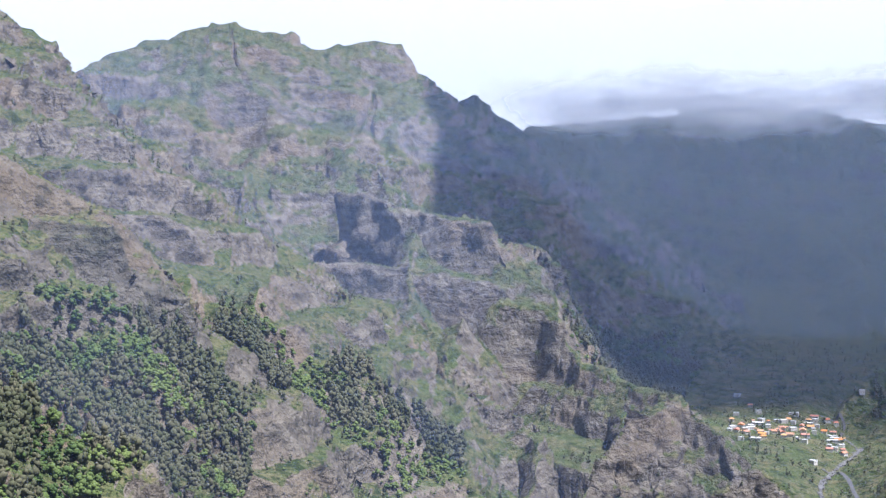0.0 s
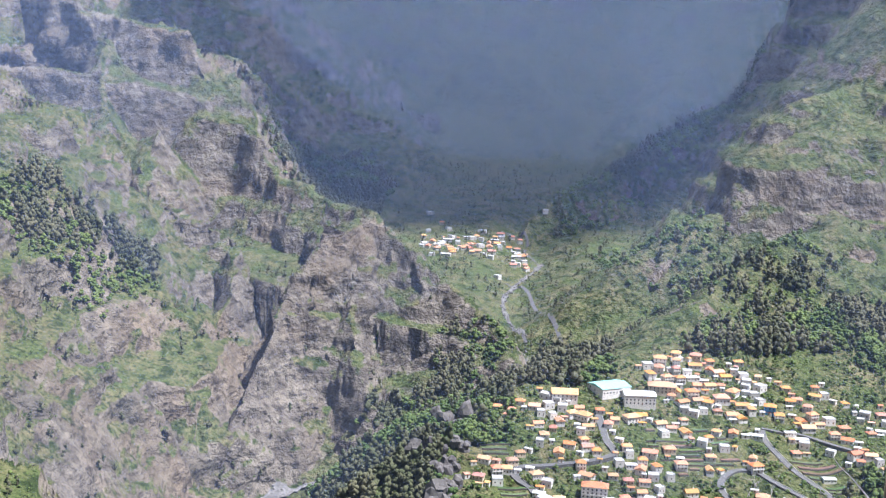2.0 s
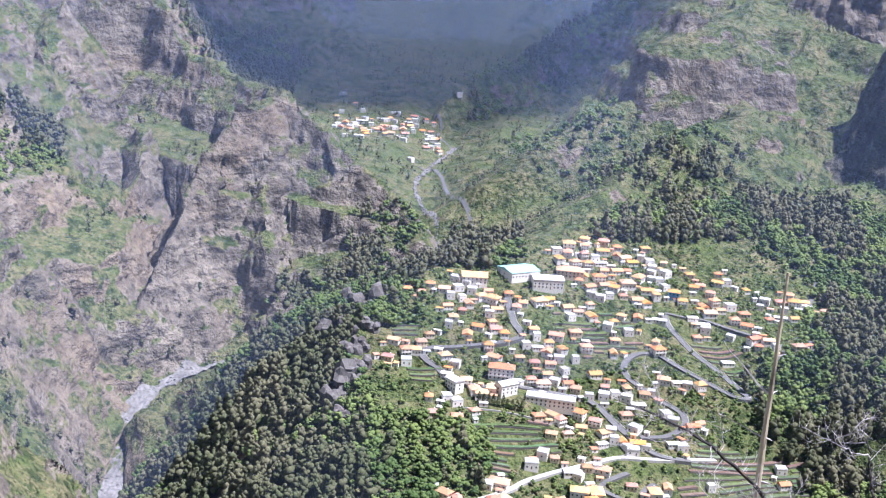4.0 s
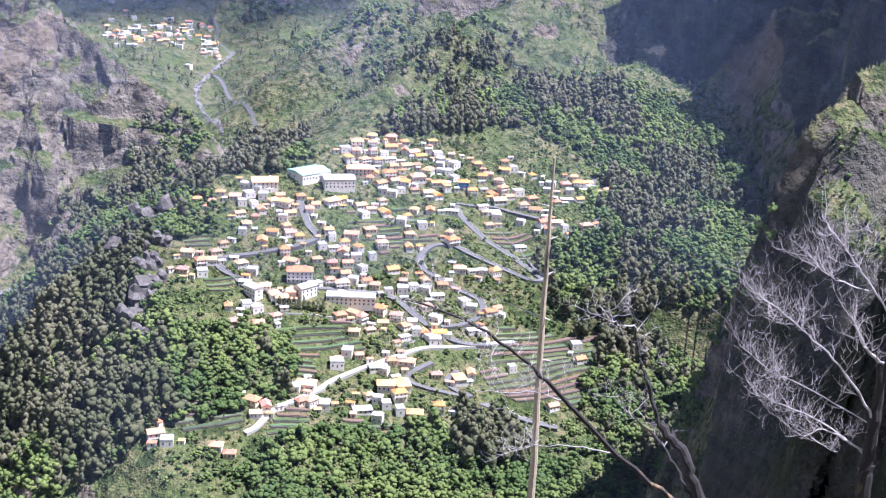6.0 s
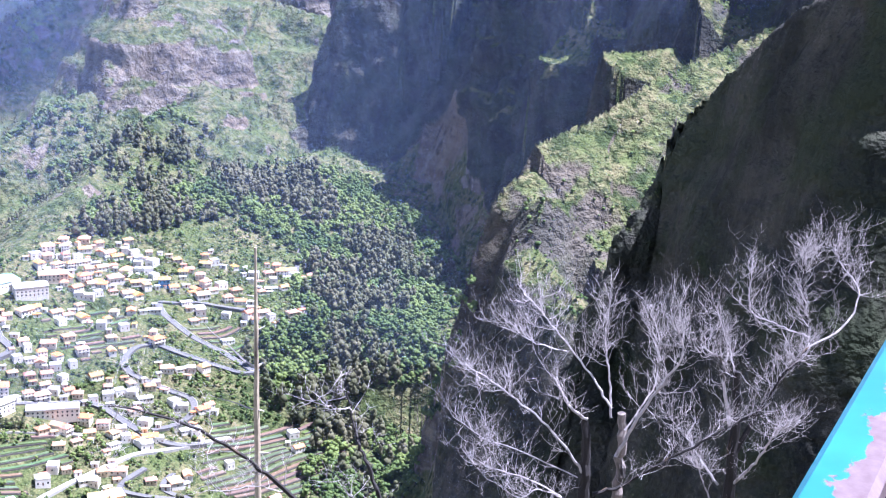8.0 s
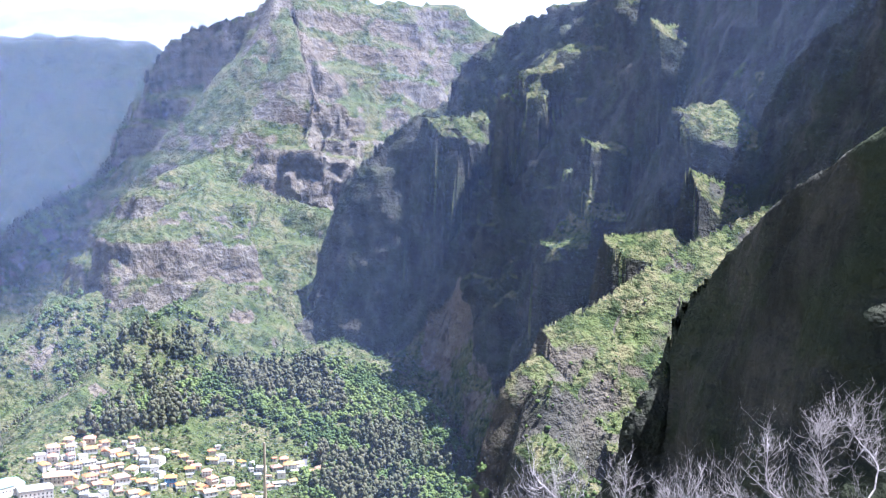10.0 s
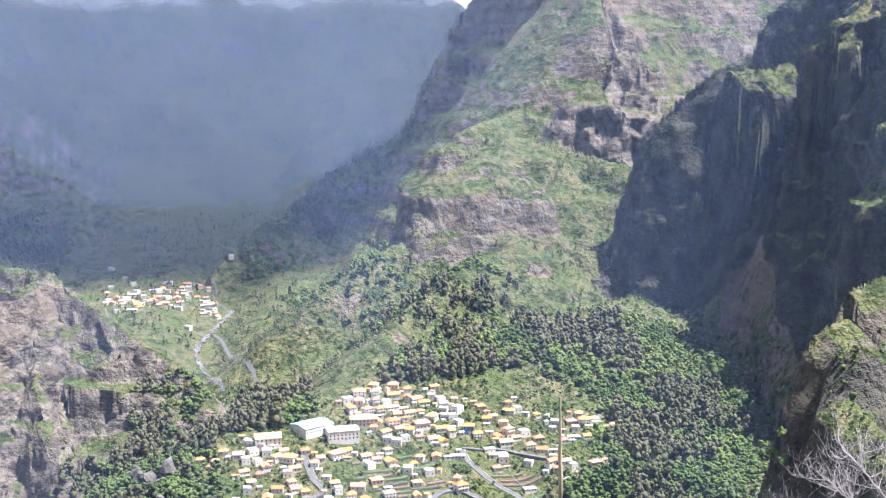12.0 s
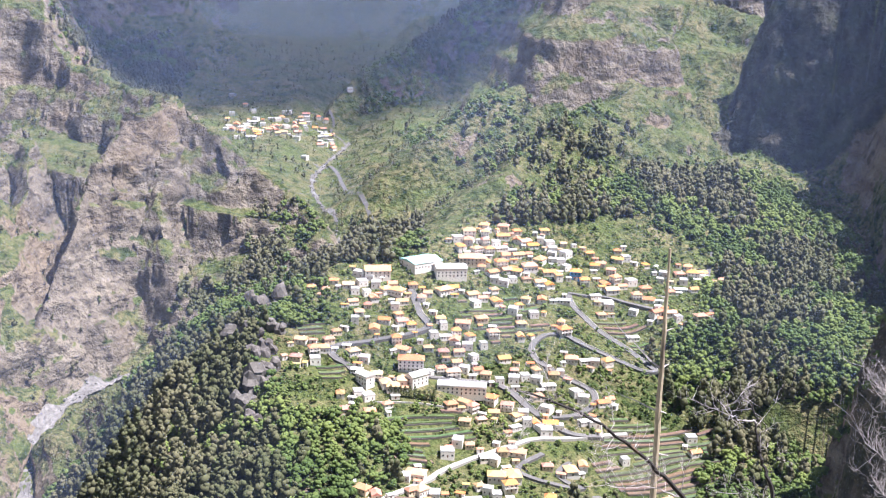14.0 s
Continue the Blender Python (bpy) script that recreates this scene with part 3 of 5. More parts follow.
def cloud_bank():
    """A cloud over the head of the valley: its belly above the basin, and a ragged skirt that lies on the far ridge."""
    base = new("cloud_bank")
    mats = []
    for kind in ("belly", "skirt"):
        mat, nt, mix = veil_material("cloud_" + kind, 1.0, (1, 1, 1))
        for nd in nt.nodes:
            if nd.bl_idname in ("ShaderNodeBsdfDiffuse", "ShaderNodeBsdfTranslucent"):
                nd.inputs["Color"].default_value = (0.48, 0.48, 0.49, 1)
        if kind == "skirt":
            geo, sep = nt.nodes.new("ShaderNodeNewGeometry"), nt.nodes.new("ShaderNodeSeparateXYZ")
            nt.links.new(geo.outputs["Position"], sep.inputs[0])
            puff = calc(nt, "MULTIPLY", calc(nt, "SUBTRACT", noise_of(nt, 0.0035, 6, 0.6, geo.outputs["Position"]), 0.5), 200.0)
            z = calc(nt, "ADD", sep.outputs["Z"], puff)
            x = calc(nt, "ADD", sep.outputs["X"], calc(nt, "MULTIPLY", puff, 2.0))
            low = calc(nt, "MULTIPLY", ranged(nt, z, 560, 660, 0.0, 0.92), ranged(nt, x, 120, 420))
            nt.links.new(calc(nt, "MULTIPLY", low, ranged(nt, z, 690, 800, 1.0, 0.0)), mix.inputs[0])
        else:      # breaks up towards its rim
            rim = nt.nodes.new("ShaderNodeAttribute"); rim.attribute_name = "rim"
            geo = nt.nodes.new("ShaderNodeNewGeometry")
            torn = calc(nt, "ADD", rim.outputs["Fac"], calc(nt, "SUBTRACT", noise_of(nt, 0.006, 5, 0.6, geo.outputs["Position"]), 0.5))
            nt.links.new(ranged(nt, torn, 0.05, 0.5), mix.inputs[0])
        mats.append(mat)
    rows = {"belly": ([(330, 2020), (150, 2650), (-60, 3150), (-150, 4500)], [(1040, 1400), (1020, 2300), (1180, 3100), (1350, 4450)], [(1900, 2200), (2000, 2500), (2250, 2900), (2750, 3700)]),
            "skirt": ([(0, 4120), (-10, 4200)], [(1250, 4030), (1270, 4100)], [(2350, 3420), (2390, 3480)])}
    for kind, mat in zip(rows, mats):
        bm = bmesh.new()
        n, m = 80, 30
        sides = rows[kind]
        spans = len(sides[0]) - 1
        grid = []
        for j in range(m + 1):
            k = min(j / m * spans, spans - 0.001)
            a = int(k)
            L, M, R = [Vector(s[a]).lerp(Vector(s[a + 1]), k - a) for s in sides]
            row = []
            for i in range(n + 1):
                u = i / n
                p = L * (1 - u) * (1 - 2 * u) + M * 4 * u * (1 - u) + R * u * (2 * u - 1)
                w = noise.fractal(Vector((p.x * 0.0045, p.y * 0.0045, j * 0.3 if kind == "skirt" else 0)), 1.0, 2.0, 3)
                z = 1090 + 60 * w if kind == "belly" else 440 + 480 * j / m
                row.append(bm.verts.new((p.x + 50 * w, p.y + 50 * w, z)))
            grid.append(row)
        for j in range(m):
            for i in range(n):
                bm.faces.new((grid[j][i], grid[j][i + 1], grid[j + 1][i + 1], grid[j + 1][i]))
        me = bpy.data.meshes.new("cloud_" + kind)
        bm.to_mesh(me); bm.free()
        me.shade_smooth()
        rim = me.attributes.new("rim", "FLOAT", "POINT")
        rim.data.foreach_set("value", [min(j / 4, i / 6, (n - i) / 10, 1.0) for j in range(m + 1) for i in range(n + 1)])
        me.materials.append(mat)
        new("cloud_" + kind, me).parent = base
    tagged(base, "low white cloud lying on the far ridge", "cloud", kind="structure")


cloud_bank()

# ---------------------------------------------------------------- helpers for things
def part(name, bm, material, parent=None, label=""):
    me = bpy.data.meshes.new(name)
    bm.to_mesh(me); bm.free()
    if material:
        me.materials.append(material)
    ob = new(name, me)
    ob.parent = parent
    if label:
        ob["label"] = label
    return ob


def shared(name, me, parent, m):
    ob = new(name, me)
    ob.parent, ob.matrix_basis = parent, m
    return ob


def box(bm, x0, x1, y0, y1, z0, z1, bevel=0.0):
    made = bmesh.ops.create_cube(bm, size=1, matrix=Matrix.LocRotScale(((x0 + x1) / 2, (y0 + y1) / 2, (z0 + z1) / 2), None, (x1 - x0, y1 - y0, z1 - z0)))
    if bevel:
        edges = {e for v in made["verts"] for e in v.link_edges}
        bmesh.ops.bevel(bm, geom=list(edges), offset=bevel, segments=1, affect="EDGES")


def plain(name, color, rough=0.8, grain=0.0, scale=2.0, metal=0.0, vary=0.0):
    """A surface with a fine and a coarse variation; vary: how far single things differ."""
    m, nt, ns, ls, bsdf = node_mat(name)
    bsdf.inputs["Roughness"].default_value, bsdf.inputs["Metallic"].default_value = rough, metal
    co = ns.new("ShaderNodeTexCoord").outputs["Object"]
    fine, broad = noise_of(nt, scale, 5, 0.6, co), noise_of(nt, scale * 0.13, 3, 0.5, co)
    dark = tuple(c * (1 - grain) for c in color)
    c = mixed(nt, ranged(nt, fine, 0.35, 0.65), dark, color)
    c = mixed(nt, ranged(nt, broad, 0.4, 0.65, 0, 0.5), c, tuple(k * (1 - 0.7 * grain) for k in dark))
    if vary:
        info = ns.new("ShaderNodeObjectInfo").outputs["Random"]
        hsv = ns.new("ShaderNodeHueSaturation")
        ls.new(ranged(nt, info, 0, 1, 0.5 - vary * 0.06, 0.5 + vary * 0.06), hsv.inputs["Hue"])
        ls.new(ranged(nt, calc(nt, "FRACT", calc(nt, "MULTIPLY", info, 7.31)), 0, 1, 1 - vary * 0.5, 1 + vary * 0.3), hsv.inputs["Value"])
        ls.new(ranged(nt, calc(nt, "FRACT", calc(nt, "MULTIPLY", info, 3.77)), 0, 1, 1 - vary * 0.6, 1.1), hsv.inputs["Saturation"])
        ls.new(c, hsv.inputs["Color"])
        c = hsv.outputs[0]
    ls.new(c, bsdf.inputs["Base Color"])
    bumped(nt, bsdf, fine, 0.05, 0.4)
    return m


ASPHALT = plain("asphalt", (0.14, 0.135, 0.13), 0.9, 0.25, 0.6)
CONCRETE = plain("pale_concrete", (0.5, 0.48, 0.44), 0.9, 0.25, 0.8)
PLASTER = plain("white_plaster", (0.8, 0.755, 0.68), 0.9, 0.1, 0.9, vary=0.25)
PLASTER_PINK = plain("pink_plaster", (0.62, 0.3, 0.28), 0.9, 0.1, 0.9)
PLASTER_BLUE = plain("blue_plaster", (0.12, 0.32, 0.6), 0.9, 0.1, 0.9)
PLASTER_CREAM = plain("cream_plaster", (0.72, 0.6, 0.42), 0.9, 0.1, 0.9)
TILES = plain("orange_roof_tiles", (0.66, 0.29, 0.12), 0.85, 0.25, 1.6, vary=0.35)
TILES_YELLOW = plain("ochre_roof_tiles", (0.66, 0.37, 0.16), 0.85, 0.2, 1.6, vary=0.3)
TILES_RED = plain("red_roof_tiles", (0.52, 0.25, 0.15), 0.85, 0.25, 1.6, vary=0.35)
SHEET = plain("pale_sheet_roof", (0.68, 0.67, 0.65), 0.5, 0.15, 0.8, vary=0.3)
SHEET_TEAL = plain("teal_sheet_roof", (0.32, 0.6, 0.55), 0.5, 0.15, 0.3)
GLASS_DARK = plain("dark_window_glass", (0.03, 0.035, 0.045), 0.12, 0.2, 1.0)
SHUTTER = plain("brown_door_wood", (0.16, 0.08, 0.045), 0.6, 0.3, 4.0)
STONE = plain("terrace_stone", (0.15, 0.13, 0.11), 0.95, 0.4, 1.2, vary=0.4)
SOIL = plain("tilled_soil", (0.19, 0.12, 0.08), 0.98, 0.3, 1.0, vary=0.3)
CROP = plain("green_crop", (0.11, 0.17, 0.045), 0.9, 0.5, 0.9, vary=0.6)
GRAVEL = plain("river_gravel", (0.25, 0.235, 0.22), 0.95, 0.6, 0.35)


def inside_of(x, y, poly):
    hit = False
    for (ax, ay), (bx, by) in zip(poly, poly[1:] + poly[:1]):
        if (ay > y) != (by > y) and x < (bx - ax) * (y - ay) / (by - ay) + ax:
            hit = not hit
    return hit

# ---------------------------------------------------------------- where things stand in the valley
ROADS = {}
ROADS['upper_road'] = (4.2, [(751, 1144), (765, 1129), (778, 1115), (782, 1085), (756, 1072), (743, 1052), (722, 1013), (694, 979), (672, 951), (636, 895), (615, 852), (600, 844), (591, 864)])
ROADS['hill_road'] = (5.5, [(521, 943), (516, 927), (519, 907), (524, 886), (535, 866), (543, 843), (545, 831), (533, 833), (519, 848), (499, 871), (490, 885), (474, 891), (457, 882), (451, 866), (458, 849), (469, 831), (478, 816), (472, 801), (453, 791), (431, 792)])
ROADS['ridge_road'] = (4.5, [(521, 943), (535, 937), (556, 934), (570, 918), (581, 898)])
ROADS['main_road'] = (6.0, [(382, 972), (379, 953), (377, 934), (379, 920), (367, 915), (344, 911), (319, 908), (301, 908), (288, 904), (289, 891), (296, 881), (302, 866), (332, 856), (355, 857)])
ROADS['low_road'] = (4.6, [(482, 766), (452, 766), (428, 768), (406, 772), (386, 769), (366, 766), (348, 765), (328, 760), (313, 750), (294, 739), (277, 732), (264, 724), (256, 718), (247, 715)])
ROADS['centre_road'] = (6.0, [(355, 857), (389, 847), (406, 840), (414, 827), (419, 806), (427, 784), (439, 770), (460, 764)])
ROADS['side_road'] = (4.5, [(406, 757), (381, 747), (388, 735), (406, 725), (419, 719), (412, 728), (409, 738), (423, 747)])
ROADS['bottom_road'] = (6.0, [(424, 712), (441, 695), (468, 676)])
ROADS['valley_road'] = (4.2, [(469, 1553), (486, 1522), (457, 1351), (451, 1288), (449, 1260)])
ROADS['far_road'] = (4.0, [(538, 1794), (554, 1789), (563, 1762), (547, 1726), (550, 1660)])
HOMES = {}
HOMES['upper_rows'] = [(455, 1042, 2), (469, 1047, 3), (485, 1046, 3), (463, 1034, 3), (478, 1031, 3), (451, 1025, 3), (464, 1018, 3), (476, 1016, 3), (502, 1043, 1), (514, 1037, 1), (521, 1034, 1), (491, 1023, 6), (501, 1020, 6), (489, 1030, 2), (538, 1035, 2), (544, 1028, 2), (543, 1019, 2), (526, 1028, 1)]
HOMES['upper_east'] = [(502, 1009, 1), (489, 1008, 1), (465, 997, 1), (457, 990, 0), (478, 994, 3), (478, 982, 1), (486, 979, 1), (463, 980, 1), (502, 984, 4), (519, 997, 4), (538, 1010, 2), (534, 999, 2), (539, 995, 2), (539, 983, 2), (518, 976, 1), (522, 965, 3), (569, 983, 1), (577, 986, 0), (544, 956, 3)]
HOMES['upper_lane'] = [(579, 970, 3), (577, 958, 3), (564, 953, 1), (606, 990, 2), (597, 990, 1), (590, 952, 2), (578, 947, 1), (501, 960, 1), (507, 955, 1), (460, 968, 2), (467, 964, 2), (477, 967, 2), (491, 935, 1), (467, 931, 0), (459, 926, 2), (439, 946, 1), (431, 951, 1), (450, 941, 1), (429, 938, 2), (509, 929, 6), (543, 934, 6), (550, 926, 6)]
HOMES['east_end'] = [(581, 926, 3), (587, 915, 1), (588, 881, 1), (589, 870, 2), (660, 958, 3), (673, 963, 1), (670, 952, 2), (644, 948, 2), (632, 934, 6), (623, 955, 2), (549, 919, 2), (566, 905, 2), (580, 890, 1), (579, 880, 0)]
HOMES['west_cluster'] = [(345, 1000, 2), (343, 987, 2), (333, 976, 2), (353, 993, 2), (354, 982, 2), (342, 972, 2), (346, 964, 1), (326, 961, 1), (337, 954, 5), (308, 979, 0), (330, 985, 1), (360, 972, 4), (368, 967, 4), (368, 979, 1), (384, 971, 0), (367, 952, 1), (359, 947, 2), (327, 946, 0), (392, 956, 1), (385, 952, 0), (408, 958, 4), (418, 962, 1)]
HOMES['mid_lane'] = [(358, 936, 0), (358, 927, 1), (344, 931, 1), (332, 922, 1), (364, 922, 0), (391, 924, 0), (391, 917, 2), (408, 915, 1), (379, 909, 2), (388, 905, 6), (394, 899, 1), (345, 905, 3), (347, 895, 1), (398, 906, 3), (407, 898, 3), (401, 889, 2), (414, 886, 2), (428, 898, 3), (391, 883, 1), (400, 874, 2)]
HOMES['west_corner'] = [(268, 915, 1), (274, 900, 3), (282, 902, 4), (290, 912, 5), (272, 890, 2), (305, 895, 4), (311, 885, 2), (300, 871, 6), (313, 862, 3), (304, 859, 3), (278, 844, 0), (292, 843, 2), (298, 839, 2)]
HOMES['centre'] = [(384, 871, 1), (387, 862, 2), (423, 866, 1), (426, 851, 0), (397, 858, 1), (401, 851, 5), (367, 862, 3), (375, 857, 3), (330, 850, 4), (317, 851, 4), (320, 844, 4), (371, 822, 1), (358, 819, 5), (374, 814, 3), (393, 823, 3), (389, 808, 1), (402, 812, 3), (404, 799, 1), (375, 800, 5), (410, 800, 2), (408, 789, 2), (414, 787, 1)]
HOMES['centre_east'] = [(415, 780, 2), (418, 776, 2), (425, 784, 1), (430, 779, 2), (397, 786, 6), (450, 891, 1), (489, 888, 3), (507, 844, 4), (480, 856, 4), (491, 851, 6), (497, 847, 2), (456, 840, 5), (463, 842, 2), (439, 837, 2), (445, 828, 6), (431, 842, 2), (421, 841, 2), (409, 842, 2), (463, 815, 2), (465, 806, 2), (478, 798, 1)]
HOMES['south'] = [(485, 801, 1), (430, 817, 5), (454, 781, 6), (459, 777, 2), (549, 876, 6), (349, 783, 2), (356, 777, 5), (364, 761, 6), (376, 763, 5), (383, 762, 2), (387, 760, 1), (367, 756, 2), (403, 743, 5), (419, 737, 4), (431, 741, 1), (362, 742, 4), (374, 739, 4), (347, 738, 0), (351, 732, 2), (355, 726, 2), (367, 730, 3)]
HOMES['south_end'] = [(337, 727, 6), (344, 716, 2), (362, 718, 2), (371, 712, 4), (390, 712, 3), (192, 732, 1), (197, 723, 2), (232, 701, 5), (259, 728, 1), (268, 733, 1), (261, 741, 5), (295, 751, 2), (305, 754, 4), (301, 734, 4), (310, 731, 2), (294, 734, 5), (226, 710, 0), (530, 751, 2), (522, 733, 1), (475, 695, 1), (465, 739, 2)]
HOMES['far_village'] = [(399, 1737, 0), (406, 1711, 1), (403, 1666, 0), (446, 1778, 2), (440, 1668, 0), (449, 1664, 1), (470, 1687, 2), (486, 1701, 1), (509, 1750, 0), (525, 1776, 1), (516, 1734, 2), (519, 1711, 1), (536, 1726, 1), (553, 1767, 0), (479, 1661, 1), (446, 1643, 0), (387, 1631, 2), (413, 1770, 2), (439, 1876, 2), (444, 1816, 0), (461, 1563, 2), (456, 1650, 1), (543, 1779, 1), (601, 1803, 2), (421, 1668, 1), (442, 1707, 2)]
WOODS = {}
WOODS['east_wood'] = [(704, 1100), (811, 1131), (870, 1072), (873, 977), (489, 541), (468, 528), (449, 540), (444, 583), (396, 618), (414, 681), (465, 596), (564, 763), (555, 816), (578, 855), (604, 833), (713, 983), (691, 1045)]
WOODS['grove_wood'] = [(429, 1266), (447, 1164), (405, 1039), (366, 1015), (345, 1023)]
WOODS['north_wood'] = [(553, 1113), (611, 1102), (729, 1130), (706, 1080), (643, 1065), (551, 1060), (503, 1061)]
WOODS['south_wood'] = [(302, 708), (393, 692), (433, 665), (431, 603), (337, 586), (231, 619), (231, 665), (265, 687)]
WOODS['west_wood'] = [(92, 1004), (153, 989), (215, 931), (234, 860), (230, 809), (203, 767), (176, 732), (59, 825), (64, 942)]
WOODS['mid_wood'] = [(248, 831), (309, 822), (306, 768), (261, 749), (210, 735), (212, 792)]
WOODS['river_wood'] = [(259, 1260), (312, 1254), (301, 989), (267, 935), (213, 940), (165, 981), (138, 982)]
WOODS['bank_wood'] = [(316, 1302), (374, 1282), (400, 1236), (316, 1005), (319, 1259)]
WOODS['left_wood'] = [(-350, 997), (-319, 1088), (-239, 1174), (-191, 1168), (-171, 1104), (-276, 781)]
WOODS['pyre_wood'] = [(-242, 1334), (-139, 1381), (-41, 1429), (24, 1461), (-48, 1272), (-132, 1306), (-194, 1253)]
WOODS['shade_wood'] = [(180, 1900), (235, 1800), (330, 1850), (400, 2050), (420, 2280), (250, 2300)]
WOODS['spur_wood'] = [(600, 1770), (760, 1830), (900, 1890), (1000, 1930), (960, 1980), (780, 1930), (620, 1850)]
WOODS['knob_wood'] = [(637, 1637), (632, 1339), (725, 1239), (763, 1176), (658, 1109), (596, 1181), (531, 1288)]
FIELDS = {}
FIELDS['terraces_south'] = [(306, 820), (368, 811), (365, 784), (326, 766), (294, 760), (292, 788)]
FIELDS['terraces_east'] = [(478, 786), (559, 753), (565, 722), (521, 682), (448, 707), (435, 735)]
FIELDS['terraces_mid'] = [(420, 962), (490, 939), (472, 902), (421, 884), (407, 920)]
FIELDS['terraces_slope'] = [(522, 925), (568, 884), (551, 847), (527, 883)]
FIELDS['terraces_west'] = [(275, 961), (301, 948), (288, 916), (266, 925)]
FIELDS['terraces_low'] = [(216, 790), (242, 774), (223, 752), (259, 743), (246, 718), (198, 734)]
FIELDS['terraces_path'] = [(277, 738), (302, 729), (288, 704), (257, 706)]
FIELDS['terraces_foot'] = [(320, 730), (343, 715), (364, 705), (348, 690), (311, 702)]
FIELDS['terraces_edge'] = [(267, 889), (309, 879), (308, 865), (269, 867)]
FIELDS['terraces_centre'] = [(453, 907), (495, 905), (467, 892), (442, 884)]


def smooth_line(points, step=3.0):
    """Even steps along a rounded line through the points."""
    out = []
    pts = [Vector((*p[:2], 0)) for p in points]
    pts = [pts[0] * 2 - pts[1]] + pts + [pts[-1] * 2 - pts[-2]]
    for a, b, c, d in zip(pts, pts[1:], pts[2:], pts[3:]):
        n = max(2, int((c - b).length / step))
        for i in range(n):
            t = i / n
            out.append(0.5 * (2 * b + (c - a) * t + (2 * a - 5 * b + 4 * c - d) * t * t + (3 * b - a - 3 * c + d) * t ** 3))
    return out + [pts[-2]]


def ribbon(points, width, lift, depth, step=3.0):
    """A band of the given width and depth that lies on the ground along the line."""
    line = smooth_line(points, step)
    n = len(line)
    sides = []
    for i, p in enumerate(line):
        d = (line[min(i + 1, n - 1)] - line[max(i - 1, 0)]).normalized()
        s = Vector((d.y, -d.x, 0)) * width / 2
        sides.append((p + s, p - s))
    xy = np.array([(q.x, q.y) for pair in sides for q in pair] + [(p.x, p.y) for p in line])
    h = land(xy[:, 0], xy[:, 1])
    level = np.array([max(h[2 * i], h[2 * i + 1], h[2 * n + i]) for i in range(n)])
    for _ in range(3):
        level = np.convolve(np.pad(level, 2, "edge"), np.ones(5) / 5, "valid")
    bm = bmesh.new()
    rows = []
    for i, (a, b) in enumerate(sides):
        z = level[i] + lift
        rows.append([bm.verts.new((q.x, q.y, k)) for q, k in ((a, z), (b, z), (b, z - depth), (a, z - depth))])
    for r, s in zip(rows, rows[1:]):
        for k in range(4):
            bm.faces.new((r[k], r[(k + 1) % 4], s[(k + 1) % 4], s[k]))
    bm.faces.new(rows[0]); bm.faces.new(list(reversed(rows[-1])))
    bmesh.ops.recalc_face_normals(bm, faces=bm.faces)
    return bm


def drape(points, width, lift, cols=6, step=5.0, rough=0.0):
    """A sheet that follows the ground along the line."""
    line = smooth_line(points, step)
    n = len(line)
    bm = bmesh.new()
    loc = random.Random(9)
    xy = []
    for i, p in enumerate(line):
        d = (line[min(i + 1, n - 1)] - line[max(i - 1, 0)]).normalized()
        w = width * (1 + (0.35 * math.sin(i * 0.37) + 0.2 * math.sin(i * 0.9)) * (rough > 0))
        xy += [(p.x + d.y * w * (k / (cols - 1) - 0.5), p.y - d.x * w * (k / (cols - 1) - 0.5)) for k in range(cols)]
    a = np.array(xy)
    z = land(a[:, 0], a[:, 1])
    vs = [bm.verts.new((x, y, float(h) + lift + loc.uniform(-rough, rough))) for (x, y), h in zip(xy, z)]
    for i in range(n - 1):
        for k in range(cols - 1):
            q = i * cols + k
            bm.faces.new((vs[q], vs[q + 1], vs[q + cols + 1], vs[q + cols]))
    bmesh.ops.recalc_face_normals(bm, faces=bm.faces)
    return bm, xy


for name, (width, points) in ROADS.items():
    pale = name == "low_road"
    quiet = name in ("valley_road", "far_road", "upper_road")
    ob = part("road", drape(points, width, 0.7, 5, 4.0, 0.0)[0] if quiet else ribbon(points, width, 0.5, 4.0), CONCRETE if pale else ASPHALT)
    tagged(ob, "pale concrete village road on a low retaining bank" if pale else "grey asphalt village road winding between terraces", "road", kind="structure")
    if not pale and not quiet and width > 5.2:
        line = smooth_line(points)
        bm = ribbon([(p.x + 0.6 * width * 0.86, p.y + 0.3) for p in line[::3]], 0.35, 1.1, 1.4)
        tagged(part("road_parapet", bm, CONCRETE), "pale concrete parapet beside the village road", "parapet", kind="structure")

bed = []
for stretch, width in ((RIVER[1:6], 5.0), (RIVER[5:10], 15.0)):
    bm, spots_on = drape([p[:2] for p in stretch], width, 0.9, 9, 4.0, 0.5)
    bed += spots_on
    tagged(part("river", bm, GRAVEL), "dry river bed of pale grey boulders and gravel", "river", kind="structure")
bm = bmesh.new()
loc = random.Random(8)
for x, y in loc.sample(bed, 420):
    r = loc.uniform(0.5, 1.9)
    made = bmesh.ops.create_icosphere(bm, subdivisions=1, radius=r, matrix=pose(x + loc.uniform(-2, 2), y + loc.uniform(-2, 2), ground(x, y) + 0.9, 0, 0, loc.uniform(0, 360)) @ Matrix.Diagonal((1.2, 0.9, 0.7, 1)))
    for q in made["verts"]:
        q.co += Vector((loc.gauss(0, 0.15), loc.gauss(0, 0.15), loc.gauss(0, 0.12))) * r
tagged(part("boulders", bm, GRAVEL), "pale boulders strewn along the river bed", "boulders", kind="stuff")


